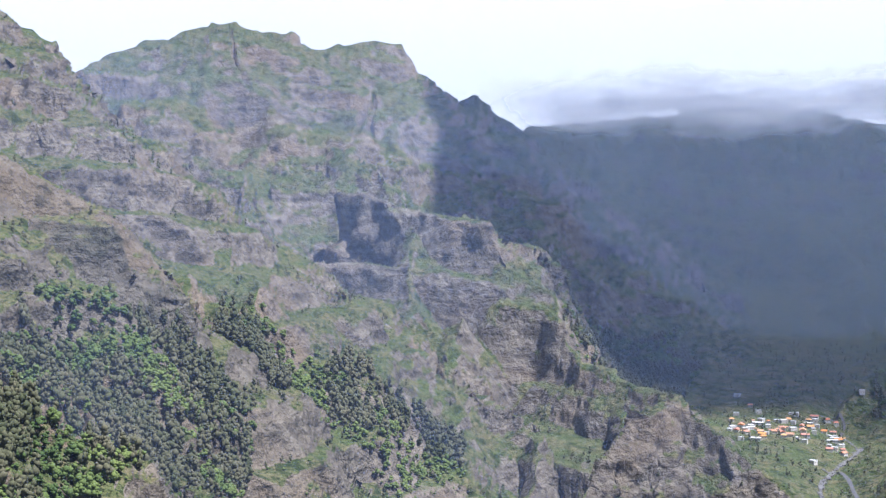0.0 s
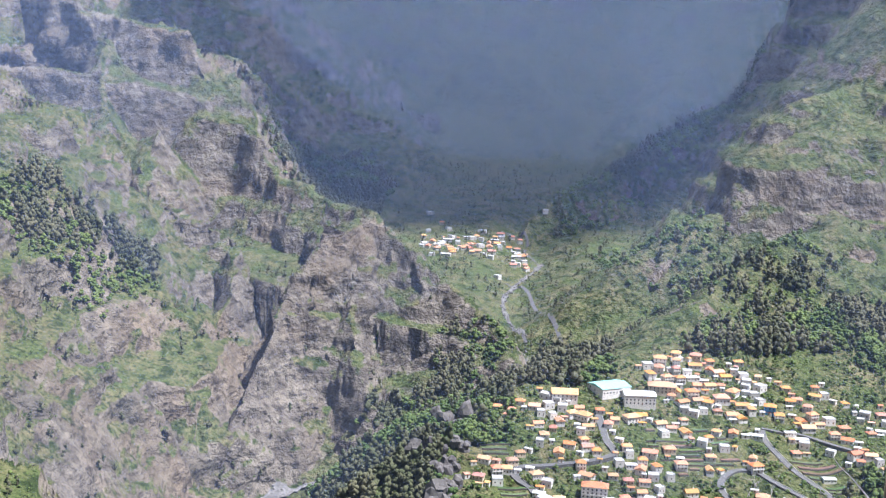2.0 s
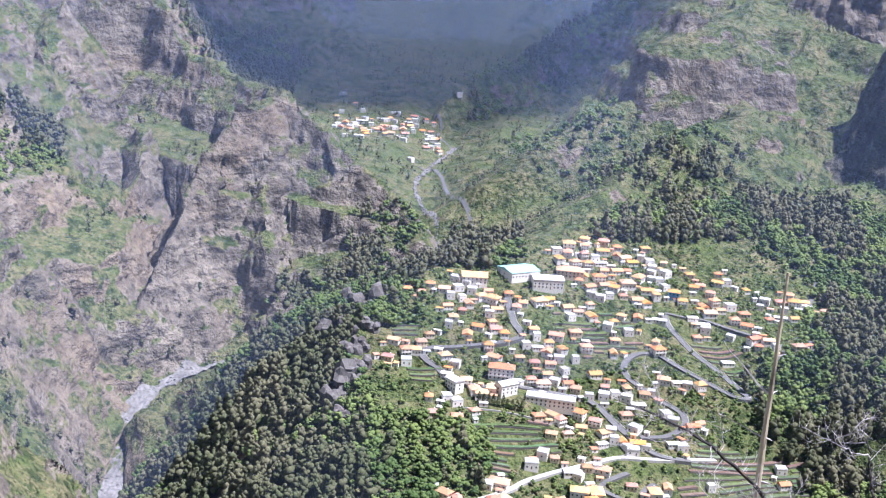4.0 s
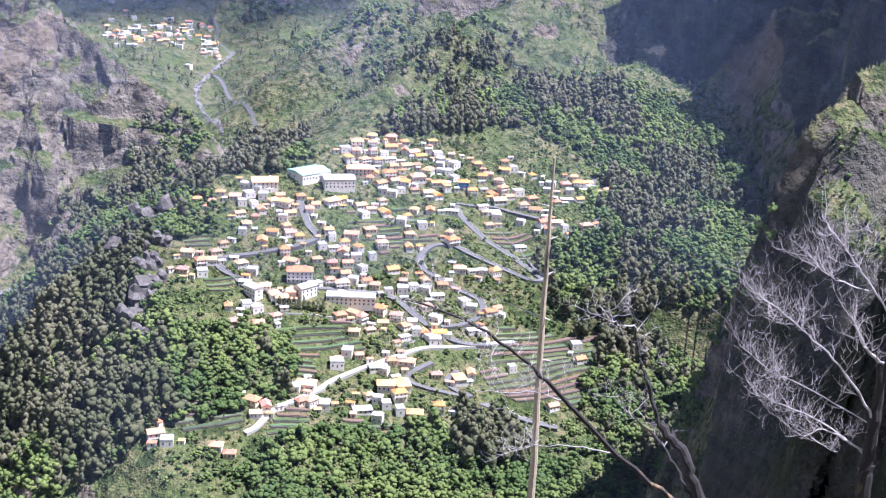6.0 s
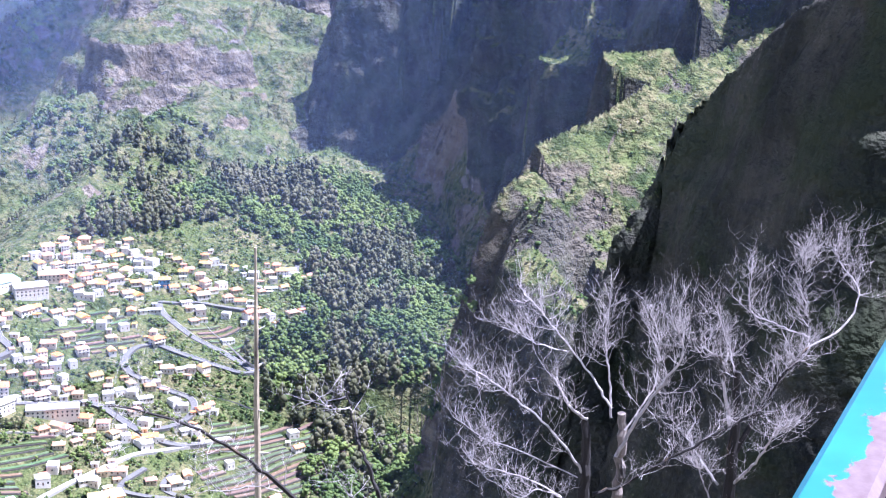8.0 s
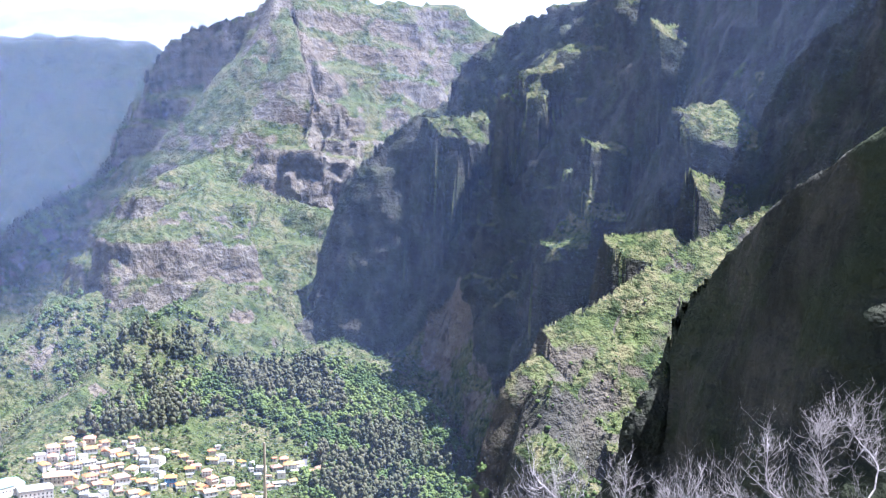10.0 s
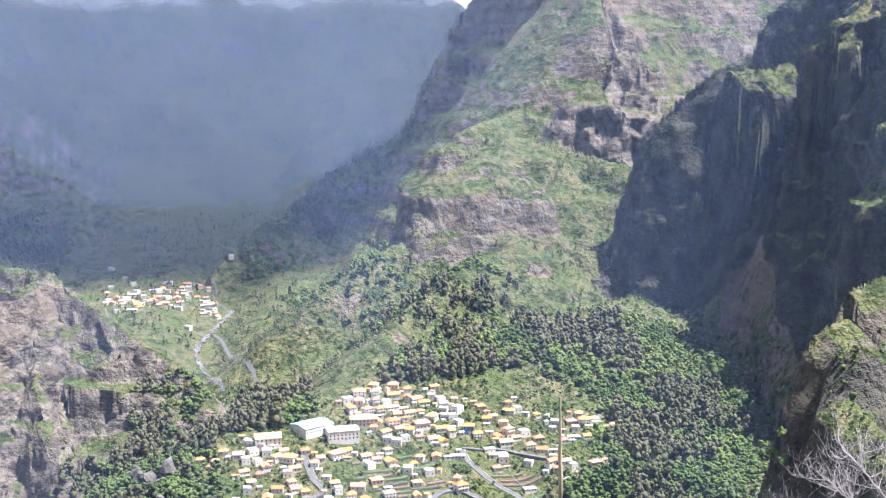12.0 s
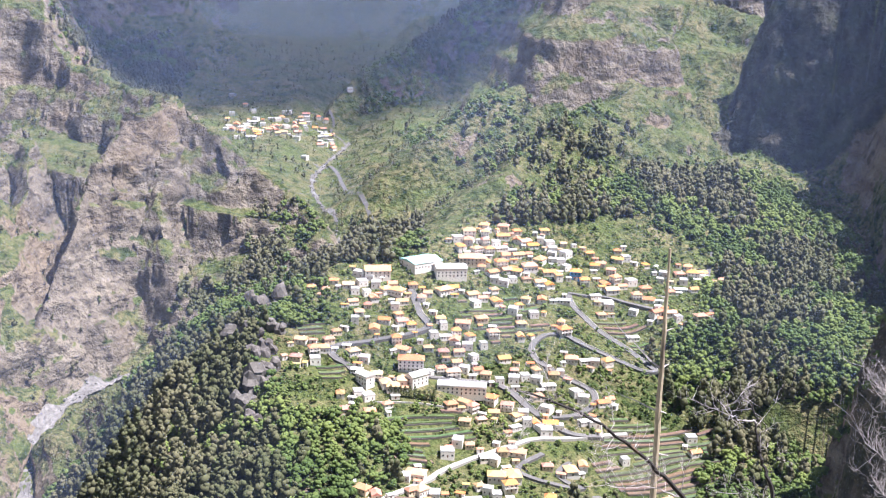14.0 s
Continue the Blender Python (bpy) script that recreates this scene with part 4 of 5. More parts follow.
# ---------------------------------------------------------------- houses
def hip_roof(bm, w, d, z, rise, over=0.5, ridge=0.45):
    x, y, r = w / 2 + over, d / 2 + over, w * ridge / 2
    low = [bm.verts.new(c) for c in ((-x, -y, z), (x, -y, z), (x, y, z), (-x, y, z))]
    eave = [bm.verts.new((v.co.x, v.co.y, z + 0.22)) for v in low]
    top = [bm.verts.new((-r, 0, z + rise)), bm.verts.new((r, 0, z + rise))]
    bm.faces.new(list(reversed(low)))
    for i in range(4):
        bm.faces.new((low[i], low[(i + 1) % 4], eave[(i + 1) % 4], eave[i]))
    bm.faces.new((eave[0], eave[1], top[1], top[0]))
    bm.faces.new((eave[2], eave[3], top[0], top[1]))
    bm.faces.new((eave[1], eave[2], top[1]))
    bm.faces.new((eave[3], eave[0], top[0]))


def window_mesh():
    bm = bmesh.new()
    box(bm, -0.6, 0.6, -0.06, 0.05, -0.7, 0.7)
    me = bpy.data.meshes.new("window")
    bm.to_mesh(me); bm.free()
    me.materials.append(GLASS_DARK)
    return me


WINDOW = window_mesh()


def house(w, d, h, roof, walls, roofing, label, balcony=False):
    """A house on a tall footing, its front towards -y: wall, roof, windows, door and chimney."""
    base = new("house")
    bm = bmesh.new()
    box(bm, -w / 2, w / 2, -d / 2, d / 2, -4.0, h)
    part("wall", bm, walls, base)
    bm = bmesh.new()
    if roof == "hip":
        hip_roof(bm, w, d, h, d * 0.3, 0.7)
    elif roof == "gable":
        hip_roof(bm, w, d, h, d * 0.3, 0.6, 1.08)
    elif roof == "sheet":
        hip_roof(bm, w, d, h, d * 0.1, 0.4, 1.05)
    else:
        box(bm, -w / 2 - 0.15, w / 2 + 0.15, -d / 2 - 0.15, d / 2 + 0.15, h + 0.004, h + 0.25)
        for x0, x1, y0, y1 in ((-w / 2, w / 2, -d / 2, -d / 2 + 0.2), (-w / 2, w / 2, d / 2 - 0.2, d / 2), (-w / 2, -w / 2 + 0.2, -d / 2, d / 2), (w / 2 - 0.2, w / 2, -d / 2, d / 2)):
            box(bm, x0, x1, y0, y1, h + 0.25, h + 0.9)
    part("roof", bm, roofing, base)
    floors, across = max(1, int(h // 2.9)), max(2, int(w // 3.2))
    for k in range(floors):
        z = 1.6 + 2.9 * k
        for i in range(across):
            x = (i + 0.5) * w / across - w / 2
            if k == 0 and i == across // 2:
                bm = bmesh.new()
                box(bm, x - 0.5, x + 0.5, -d / 2 - 0.05, -d / 2 + 0.1, 0.0, 2.1)
                part("door", bm, SHUTTER, base)
            else:
                shared("window", WINDOW, base, pose(x, -d / 2, z))
        shared("window", WINDOW, base, pose(-w / 2, 0, z, 0, 0, 90))
        shared("window", WINDOW, base, pose(w / 2, 0, z, 0, 0, 90))
    if balcony:
        bm = bmesh.new()
        box(bm, -w / 2, w / 2, -d / 2 - 1.3, -d / 2 - 0.003, 2.85, 3.0)
        box(bm, -w / 2, w / 2, -d / 2 - 1.3, -d / 2 - 1.2, 3.0, 3.9)
        part("balcony", bm, PLASTER, base)
    if roof in ("hip", "gable"):
        bm = bmesh.new()
        box(bm, w * 0.2, w * 0.2 + 0.7, 0.4, 1.1, h + 0.3, h + d * 0.26 + 0.5)
        box(bm, w * 0.2 - 0.12, w * 0.2 + 0.82, 0.28, 1.22, h + d * 0.26 + 0.5, h + d * 0.26 + 0.7)
        part("chimney", bm, PLASTER, base)
    return tagged(base, label, "house", "village houses")


KINDS = [
    lambda: house(8.5, 7.5, 3.2, "hip", PLASTER, TILES, "small white house with an orange tiled hip roof"),
    lambda: house(12.0, 8.5, 3.2, "gable", PLASTER, TILES, "long low white house with an orange tiled roof"),
    lambda: house(9.5, 8.5, 4.6, "flat", PLASTER, SHEET, "white flat-roofed house of two storeys"),
    lambda: house(11.0, 9.0, 5.9, "hip", PLASTER, TILES, "two-storey white house with balcony and orange roof", True),
    lambda: house(13.0, 10.0, 4.4, "hip", PLASTER, TILES_YELLOW, "white house with a broad ochre tiled roof"),
    lambda: house(10.0, 8.0, 3.4, "hip", PLASTER_CREAM, TILES_RED, "cream house with a faded red tiled roof"),
    lambda: house(13.0, 8.0, 3.0, "sheet", PLASTER, SHEET, "white building with a pale sheet roof"),
]
placed, built = [], {}
turns = random.Random(5)
spots = [h for row in HOMES.values() for h in row]
# infill houses between the larger ones, clear of the roads
lanes = [(p.x, p.y) for w, pts in ROADS.values() for p in smooth_line(pts, 6.0)]
halls = ((404, 1004), (424, 984), (452, 1000), (360, 996), (345, 871), (540, 966), (374, 836), (337, 774), (341, 848), (302, 857))
fill = random.Random(23)
extra = []
for x, y, kind in spots[:-27]:
    for _ in range(2):
        a, d = fill.uniform(0, 6.28), fill.uniform(12.5, 19)
        qx, qy = x + d * math.cos(a), y + d * math.sin(a)
        if (len(extra) < 40 and qy > 790 and all((qx - s[0]) ** 2 + (qy - s[1]) ** 2 > 140 for s in spots + extra)
                and all((qx - s[0]) ** 2 + (qy - s[1]) ** 2 > 64 for s in lanes) and all((qx - s[0]) ** 2 + (qy - s[1]) ** 2 > 700 for s in halls)):
            extra.append((qx, qy, fill.choice((0, 0, 0, 1, 2, 5, 5))))
for _ in range(300):
    qx, qy = fill.uniform(390, 565), fill.uniform(1625, 1800)
    if len(extra) < 72 and qy < 1480 + 0.6 * qx and all((qx - s[0]) ** 2 + (qy - s[1]) ** 2 > 130 for s in spots + extra) and all((qx - s[0]) ** 2 + (qy - s[1]) ** 2 > 60 for s in lanes):
        extra.append((qx, qy, fill.choice((2, 2, 6, 0, 1))))
spots = extra + spots
heights = land(np.array([s[0] for s in spots]), np.array([s[1] for s in spots]))
for (x, y, kind), z in zip(spots, heights):
    turn = -12 + turns.gauss(0, 17) + turns.choice((0, 0, 0, 90)) * (kind < 5)
    m = pose(x, y, float(z) + 0.4, 0, 0, turn)
    placed.append((x, y, 7.5))
    if kind not in built:
        built[kind] = KINDS[kind]()
        built[kind].matrix_basis = m
    else:
        k = turns.uniform(0.66, 0.98)
        ob = copy_thing(built[kind], m)
        ob.scale = (k * turns.uniform(0.9, 1.1), k, turns.uniform(0.72, 0.95))


def shed(roofing, label):
    base = new("shed")
    bm = bmesh.new()
    box(bm, -2.2, 2.2, -1.8, 1.8, -2.5, 2.3)
    part("wall", bm, PLASTER, base)
    bm = bmesh.new()
    hip_roof(bm, 4.4, 3.6, 2.3, 0.8, 0.3, 1.05)
    part("roof", bm, roofing, base)
    bm = bmesh.new()
    box(bm, -0.45, 0.45, -1.84, -1.7, 0, 1.9)
    part("door", bm, SHUTTER, base)
    return tagged(base, label, "shed", "garden sheds")


sheds = [shed(TILES, "small white outbuilding with an orange tiled roof"), shed(SHEET, "small white outbuilding with a pale sheet roof")]
used = set()
for x, y, kind in spots[:-27]:
    for _ in range(turns.choice((0, 1, 1, 1, 2))):
        a = turns.uniform(0, 6.28)
        px_, py_ = x + 9.5 * math.cos(a), y + 9.5 * math.sin(a)
        if any((px_ - q[0]) ** 2 + (py_ - q[1]) ** 2 < 45 for q in placed):
            continue
        m = pose(px_, py_, ground(px_, py_) + 0.3, 0, 0, -24 + turns.gauss(0, 20))
        placed.append((px_, py_, 3.5))
        k = turns.randint(0, 1)
        if k in used:
            copy_thing(sheds[k], m).scale = (turns.uniform(0.8, 1.5), turns.uniform(0.8, 1.3), turns.uniform(0.9, 1.3))
        else:
            sheds[k].matrix_basis = m
            used.add(k)


def special(x, y, turn, ob):
    ob.matrix_basis = pose(x, y, ground(x, y) + 0.8, 0, 0, turn)
    placed.append((x, y, 16))
    return ob


def named(ob, name, label, category):
    ob.name = name
    if "group" in ob:
        del ob["group"]
    return tagged(ob, label, category)


named(special(404, 1004, 14, house(30, 24, 5, "sheet", PLASTER, SHEET_TEAL, "")), "sports_hall", "large sports hall with a pale teal sheet roof", "hall")
named(special(424, 984, -12, house(27, 17, 8, "sheet", PLASTER, SHEET, "")), "school_building", "large white building with a pale sheet roof", "building")
named(special(452, 1000, -20, house(24, 12, 6, "hip", PLASTER_CREAM, TILES_YELLOW, "")), "long_building", "long cream building with an ochre tiled roof", "building")
named(special(360, 996, -14, house(22, 13, 6, "gable", PLASTER, TILES_YELLOW, "")), "store_building", "big white store with a low ochre roof", "building")
named(special(345, 871, -22, house(20, 11, 9.2, "hip", PLASTER, TILES, "", True)), "guest_house", "three-storey white guest house with orange roof", "house")
named(special(540, 966, -30, house(10, 8, 6.2, "hip", PLASTER_BLUE, TILES, "")), "blue_house", "bright blue house with an orange tiled roof", "house")
named(special(374, 836, -26, house(38, 12, 6.4, "flat", PLASTER, SHEET, "")), "civic_building", "long white flat-roofed civic building with dark windows", "building")
named(special(337, 774, -18, house(10, 8, 4.6, "flat", PLASTER, SHEET, "")), "white_villa", "big white flat-roofed villa beside the pale road", "house")
named(special(341, 848, 20, house(16, 9, 7.5, "gable", PLASTER, SHEET, "")), "village_church", "plain white church with a pale gabled roof", "church")
named(special(302, 857, -70, house(13, 8, 7.5, "gable", PLASTER, SHEET, "")), "chapel", "white gabled building with a grey roof by the bend", "chapel")


# ---------------------------------------------------------------- terraced fields
def strip(points, width, height, sink):
    """A low upright band on the ground with an uneven top."""
    xy = np.array(points)
    h = land(xy[:, 0], xy[:, 1])
    bm = bmesh.new()
    rows = []
    for (x, y), z in zip(points, h):
        q = turns.uniform(0.85, 1.12) * height
        rows.append([bm.verts.new((x + turns.uniform(-.15, .15), y + o, float(z) + k)) for o, k in ((-width / 2, -sink), (-width / 2, q), (width / 2, q), (width / 2, -sink))])
    for r, s in zip(rows, rows[1:]):
        for k in range(3):
            bm.faces.new((r[k], s[k], s[k + 1], r[k + 1]))
    bm.faces.new(list(reversed(rows[0]))); bm.faces.new(rows[-1])
    bmesh.ops.recalc_face_normals(bm, faces=bm.faces)
    return bm


for name, poly in FIELDS.items():
    field = new("terraced_field")
    cx, cy = sum(p[0] for p in poly) / len(poly), sum(p[1] for p in poly) / len(poly)
    tagged(field, "terraced field of narrow crop beds behind stone walls", "field", "terraced fields")
    y0, y1 = min(p[1] for p in poly), max(p[1] for p in poly)
    x0, x1 = min(p[0] for p in poly), max(p[0] for p in poly)
    lean = turns.uniform(-0.18, -0.02)
    y = y0 - 10
    while y < y1 + 10:
        y += turns.uniform(5.0, 6.6)
        run = []
        x = x0
        while x <= x1 + 4:
            yy = y + lean * (x - cx) + 1.6 * math.sin(x * 0.045 + y * 0.1)
            ok = inside_of(x, yy, poly) and all((x - a) ** 2 + (yy - b) ** 2 > r * r * 0.8 for a, b, r in placed)
            if ok:
                run.append((x, yy))
            if (not ok or x + 4 > x1 + 4) and len(run) > 2:
                part("terrace_wall", strip(run, 0.5, 1.1, 1.0), STONE, field)
                part("crop_bed", strip([(a, b + 2.3) for a, b in run], 3.7, 0.6, 0.6), CROP if turns.random() < 0.62 else SOIL, field)
            if not ok:
                run = []
            x += 4


# ---------------------------------------------------------------- trees
def leaf_material(name, a, b, c):
    m, nt, ns, ls, bsdf = node_mat(name)
    bsdf.inputs["Roughness"].default_value = 0.85
    bsdf.inputs["Specular IOR Level"].default_value = 0.15
    geo = ns.new("ShaderNodeNewGeometry")
    tone = ns.new("ShaderNodeAttribute"); tone.attribute_name = "tone"
    leaf = noise_of(nt, 0.9, 4, 0.7, geo.outputs["Position"])
    col = mixed(nt, tone.outputs["Fac"], a, b)
    col = mixed(nt, ranged(nt, geo.outputs["Random Per Island"], 0.1, 1.0, 0, 0.4), col, c)
    col = mixed(nt, ranged(nt, leaf, 0.45, 0.62, 0.0, 0.35), col, tuple(k * 0.6 for k in a))
    ls.new(col, bsdf.inputs["Base Color"])
    bumped(nt, bsdf, leaf, 0.35, 1.0)
    # sunlight shines through thin leaves
    thin, both = ns.new("ShaderNodeBsdfTranslucent"), ns.new("ShaderNodeMixShader")
    ls.new(col, thin.inputs["Color"])
    both.inputs[0].default_value = 0.2
    ls.new(bsdf.outputs[0], both.inputs[1]); ls.new(thin.outputs[0], both.inputs[2])
    ls.new(both.outputs[0], ns["Material Output"].inputs[0])
    return m


LEAF = leaf_material("broad_leaves", (0.072, 0.118, 0.036), (0.208, 0.258, 0.074), (0.126, 0.174, 0.053))
NEEDLE = leaf_material("dark_needles", (0.09, 0.103, 0.049), (0.178, 0.163, 0.098), (0.122, 0.131, 0.065))
BARK = plain("tree_bark", (0.12, 0.09, 0.07), 0.95, 0.4, 3.0)
rng = np.random.default_rng(7)


def clump_form():
    bm = bmesh.new()
    bmesh.ops.create_icosphere(bm, subdivisions=1, radius=1.0)
    bm.verts.index_update()
    form = np.array([v.co[:] for v in bm.verts]), np.array([[v.index for v in f.verts] for f in bm.faces])
    bm.free()
    return form


CLUMP, CLUMP_FACES = clump_form()


def wood_mesh(xy, z, height, spread, clumps, tall, tone):
    """Many trees in one mesh: a thin trunk each, a crown of uneven leaf clumps with gaps, and loose sprays round it."""
    n, h, r = len(xy), height[:, None], spread[:, None]
    u = (np.arange(clumps)[None, :] + rng.random((n, clumps))) / clumps
    ang = rng.random((n, clumps)) * 2 * math.pi
    if tall:
        rad = r * (1.15 - 0.8 * u) * rng.uniform(0.2, 0.9, (n, clumps))
        up = h * (0.25 + 0.72 * u)
        size = r * (0.80 - 0.36 * u) * rng.uniform(0.7, 1.25, (n, clumps))
        stretch = 1.15
    else:
        rad = r * np.sqrt(1.02 - u) * rng.uniform(0.5, 0.95, (n, clumps)) * (clumps > 1)
        up = h * (0.34 + 0.5 * u)
        size = r * (0.56 - 0.16 * u) * rng.uniform(0.65, 1.25, (n, clumps)) * (1.0 if clumps > 2 else 1.35)
        stretch = 0.85
    c = np.stack([xy[:, 0, None] + rad * np.cos(ang), xy[:, 1, None] + rad * np.sin(ang), z[:, None] + up], -1).reshape(-1, 3)
    size = size.reshape(-1)
    shape = CLUMP[None] * rng.uniform(0.45, 1.35, (len(c), len(CLUMP), 1)) * (1, 1, stretch)
    balls = (c[:, None] + shape * size[:, None, None]).reshape(-1, 3)
    f_ball = (np.arange(len(c))[:, None, None] * len(CLUMP) + CLUMP_FACES[None]).reshape(-1, 3)
    # sprays of leaves that stick out of each clump
    k = 3 if clumps > 2 else 2
    d = rng.normal(size=(len(c), k, 3)); d /= np.linalg.norm(d, axis=2, keepdims=True)
    tip = c[:, None] + d * (1, 1, stretch) * size[:, None, None] * rng.uniform(1.0, 1.35, (len(c), k, 1))
    side = np.cross(d, rng.normal(size=d.shape)); side /= np.linalg.norm(side, axis=2, keepdims=True)
    w = (size * 0.34)[:, None, None]
    spray = np.stack([tip - d * w * 2.2 - side * w, tip - d * w * 2.2 + side * w, tip], 2).reshape(-1, 3)
    tw = np.maximum(0.12, height * 0.02)
    tri = []
    for j in range(3):
        a = 2 * math.pi * j / 3
        tri.append(np.stack([xy[:, 0] + tw * math.cos(a), xy[:, 1] + tw * math.sin(a), z - 1.5], -1))
    tri.append(np.stack([xy[:, 0], xy[:, 1], z + height * 0.8], -1))
    trunk = np.stack(tri, 1).reshape(-1, 3)
    verts = np.concatenate([balls, spray, trunk])
    f_spray = len(balls) + np.arange(len(spray)).reshape(-1, 3)
    b = len(balls) + len(spray) + np.arange(n)[:, None] * 4
    f_trunk = np.concatenate([b + [0, 1, 3], b + [1, 2, 3], b + [2, 0, 3]])
    faces = np.concatenate([f_ball, f_spray, f_trunk]).astype(np.int32)
    me = bpy.data.meshes.new("wood")
    me.vertices.add(len(verts)); me.vertices.foreach_set("co", verts.astype(np.float32).ravel())
    me.loops.add(faces.size); me.loops.foreach_set("vertex_index", faces.ravel())
    me.polygons.add(len(faces)); me.polygons.foreach_set("loop_start", np.arange(len(faces), dtype=np.int32) * 3)
    me.polygons.foreach_set("material_index", np.repeat([0, 1], [len(f_ball) + len(f_spray), len(f_trunk)]).astype(np.int32))
    me.update(calc_edges=True)
    me.shade_smooth()
    at = me.attributes.new("tone", "FLOAT", "POINT")
    at.data.foreach_set("value", np.concatenate([np.repeat(tone, clumps * len(CLUMP)), np.repeat(tone, clumps * k * 3), np.repeat(tone, 4)]).astype(np.float32))
    return me


def crag(size, seed):
    """A weathered rock outcrop of several lumps grown together."""
    loc = random.Random(seed)
    bm = bmesh.new()
    for k in range(6):
        r = size * loc.uniform(0.3, 0.6)
        at = Vector((loc.gauss(0, 0.42), loc.gauss(0, 0.42), loc.uniform(-0.2, 0.55))) * size
        made = bmesh.ops.create_icosphere(bm, subdivisions=2, radius=r, matrix=Matrix.Translation(at) @ Matrix.Diagonal((1, 1, loc.uniform(0.9, 1.6), 1)))
        for v in made["verts"]:
            v.co += (v.co - at) * 0.55 * noise.noise(v.co * (2.6 / size) + Vector((seed, 0, 0))) + (v.co - at) * loc.uniform(-0.09, 0.09)
    return tagged(part("rock_outcrop", bm, CRAG), "grey weathered rock outcrop on the edge of the village shelf", "rock", "outcrops along the shelf edge")


CRAG = plain("grey_weathered_rock", (0.175, 0.155, 0.14), 0.95, 0.45, 0.5, vary=0.3)
for k, (x, y) in enumerate([(226, 956), (231, 931), (238, 911), (221, 878), (234, 887), (210, 864), (217, 938), (251, 969), (210, 844), (252, 934)]):
    size = 8.0 + 2.5 * (k * 5 % 4)
    crag(size, 40 + k).matrix_basis = pose(x, y, ground(x, y), 0, 0, 47 * k)
    placed.append((x, y, 0.75 * size))

clear = np.array([(a, b, r) for a, b, r in placed], np.float32)
ways = np.array([(p.x, p.y) for road, (w, pts) in ROADS.items() if road != "upper_road" for p in smooth_line(pts, 6.0)], np.float32)


def free_of(xy, gap=0.0):
    keep = np.ones(len(xy), bool)
    for a, b, r in clear:
        keep &= (xy[:, 0] - a) ** 2 + (xy[:, 1] - b) ** 2 > (r + gap) ** 2
    for a, b in ways:
        keep &= (xy[:, 0] - a) ** 2 + (xy[:, 1] - b) ** 2 > (4.0 + gap) ** 2
    return keep


def spread_in(poly, spacing):
    p = np.array(poly, float)
    lo, hi = p.min(0), p.max(0)
    n = int((hi[0] - lo[0]) * (hi[1] - lo[1]) / spacing ** 2)
    xy = lo + rng.random((n, 2)) * (hi - lo)
    out, _ = outside(xy[:, 0], xy[:, 1], poly)
    return xy[out < rng.random(n) * 25]


def plant(name, xy, tall, lo, hi, leaves, mat, label, slope=0.36):
    xy = xy[free_of(xy) & (along(xy[:, 0], xy[:, 1], RIVER)[0] > 11)]
    z = land(xy[:, 0], xy[:, 1])
    h = rng.uniform(lo, hi, len(xy))
    me = wood_mesh(xy, z, h, h * (0.23 if tall else slope), leaves, tall, np.clip(0.5 + 0.5 * fbm(xy[:, 0], xy[:, 1], 40, 2, 91) + rng.normal(0, 0.2, len(xy)), 0, 1))
    me.materials.append(mat); me.materials.append(BARK)
    return tagged(new(name, me), label, "woodland", kind="stuff")


DARK_WOODS = ("shade_wood", "spur_wood", "grove_wood", "north_wood", "west_wood", "pyre_wood", "left_wood")
for name, poly in WOODS.items():
    spot = spread_in(poly, 5.7)
    if name in ("pyre_wood", "knob_wood", "shade_wood", "spur_wood"):
        spot = spot[rng.random(len(spot)) < (0.28 if name == "knob_wood" else 0.6)]
    grove = fbm(spot[:, 0], spot[:, 1], 85, 2, 97) + rng.normal(0, 0.18, len(spot))
    dark = grove > {'left_wood': -0.4, 'knob_wood': 0.75}.get(name, -0.05 if name in DARK_WOODS else 0.4)
    plant("woodland", spot[~dark], False, 5, 11, 9, LEAF, "mixed green broadleaf woodland on the valley side", 0.47)
    plant("pine_woodland", spot[dark], True, 11, 21, 9, NEEDLE, "tall dark green and singed grey conifers")

# scrub and single trees: between the houses, and all over the slopes
a, r = np.radians(rng.uniform(-21, 62, 46000)), np.exp(rng.uniform(math.log(520), math.log(2500), 46000))
xy = np.stack([np.sin(a) * r, np.cos(a) * r], -1)
z0, bare_here, _ = land(xy[:, 0], xy[:, 1], True)
tilt = np.hypot(land(xy[:, 0] + 4, xy[:, 1]) - z0, land(xy[:, 0], xy[:, 1] + 4) - z0) / 4
patch = fbm(xy[:, 0], xy[:, 1], 90, 3, 95)
keep = (tilt < 1.35) & (patch + rng.normal(0, 0.35, len(xy)) > -0.1 + 0.5 * bare_here)
xy = xy[keep]
on_shelf, _ = outside(xy[:, 0], xy[:, 1], SHELF_EDGE)
inside = on_shelf <= 0
wild = xy[~inside]
# tall trees keep to the lower slopes and hollows
hollow = (land(wild[:, 0] + 30, wild[:, 1]) + land(wild[:, 0] - 30, wild[:, 1]) + land(wild[:, 0], wild[:, 1] + 30) + land(wild[:, 0], wild[:, 1] - 30)) / 4 - land(wild[:, 0], wild[:, 1])
pick = (rng.random(len(wild)) < 0.34) & (hollow > -4) & ~((wild[:, 0] > 430) & (np.hypot(wild[:, 0], wild[:, 1]) < 1250)) & (np.hypot(wild[:, 0], wild[:, 1]) < 2450)
plant("scrub", wild[~pick], False, 1.5, 4.0, 1, LEAF, "low green scrub scattered over the slopes", 0.55)
plant("slope_trees", wild[pick], True, 6, 11, 4, NEEDLE, "scattered dark trees on the mountain slopes")
village = xy[inside]
for poly in FIELDS.values():
    o, _ = outside(village[:, 0], village[:, 1], poly)
    village = village[(o > 0) | (rng.random(len(village)) < 0.1)]
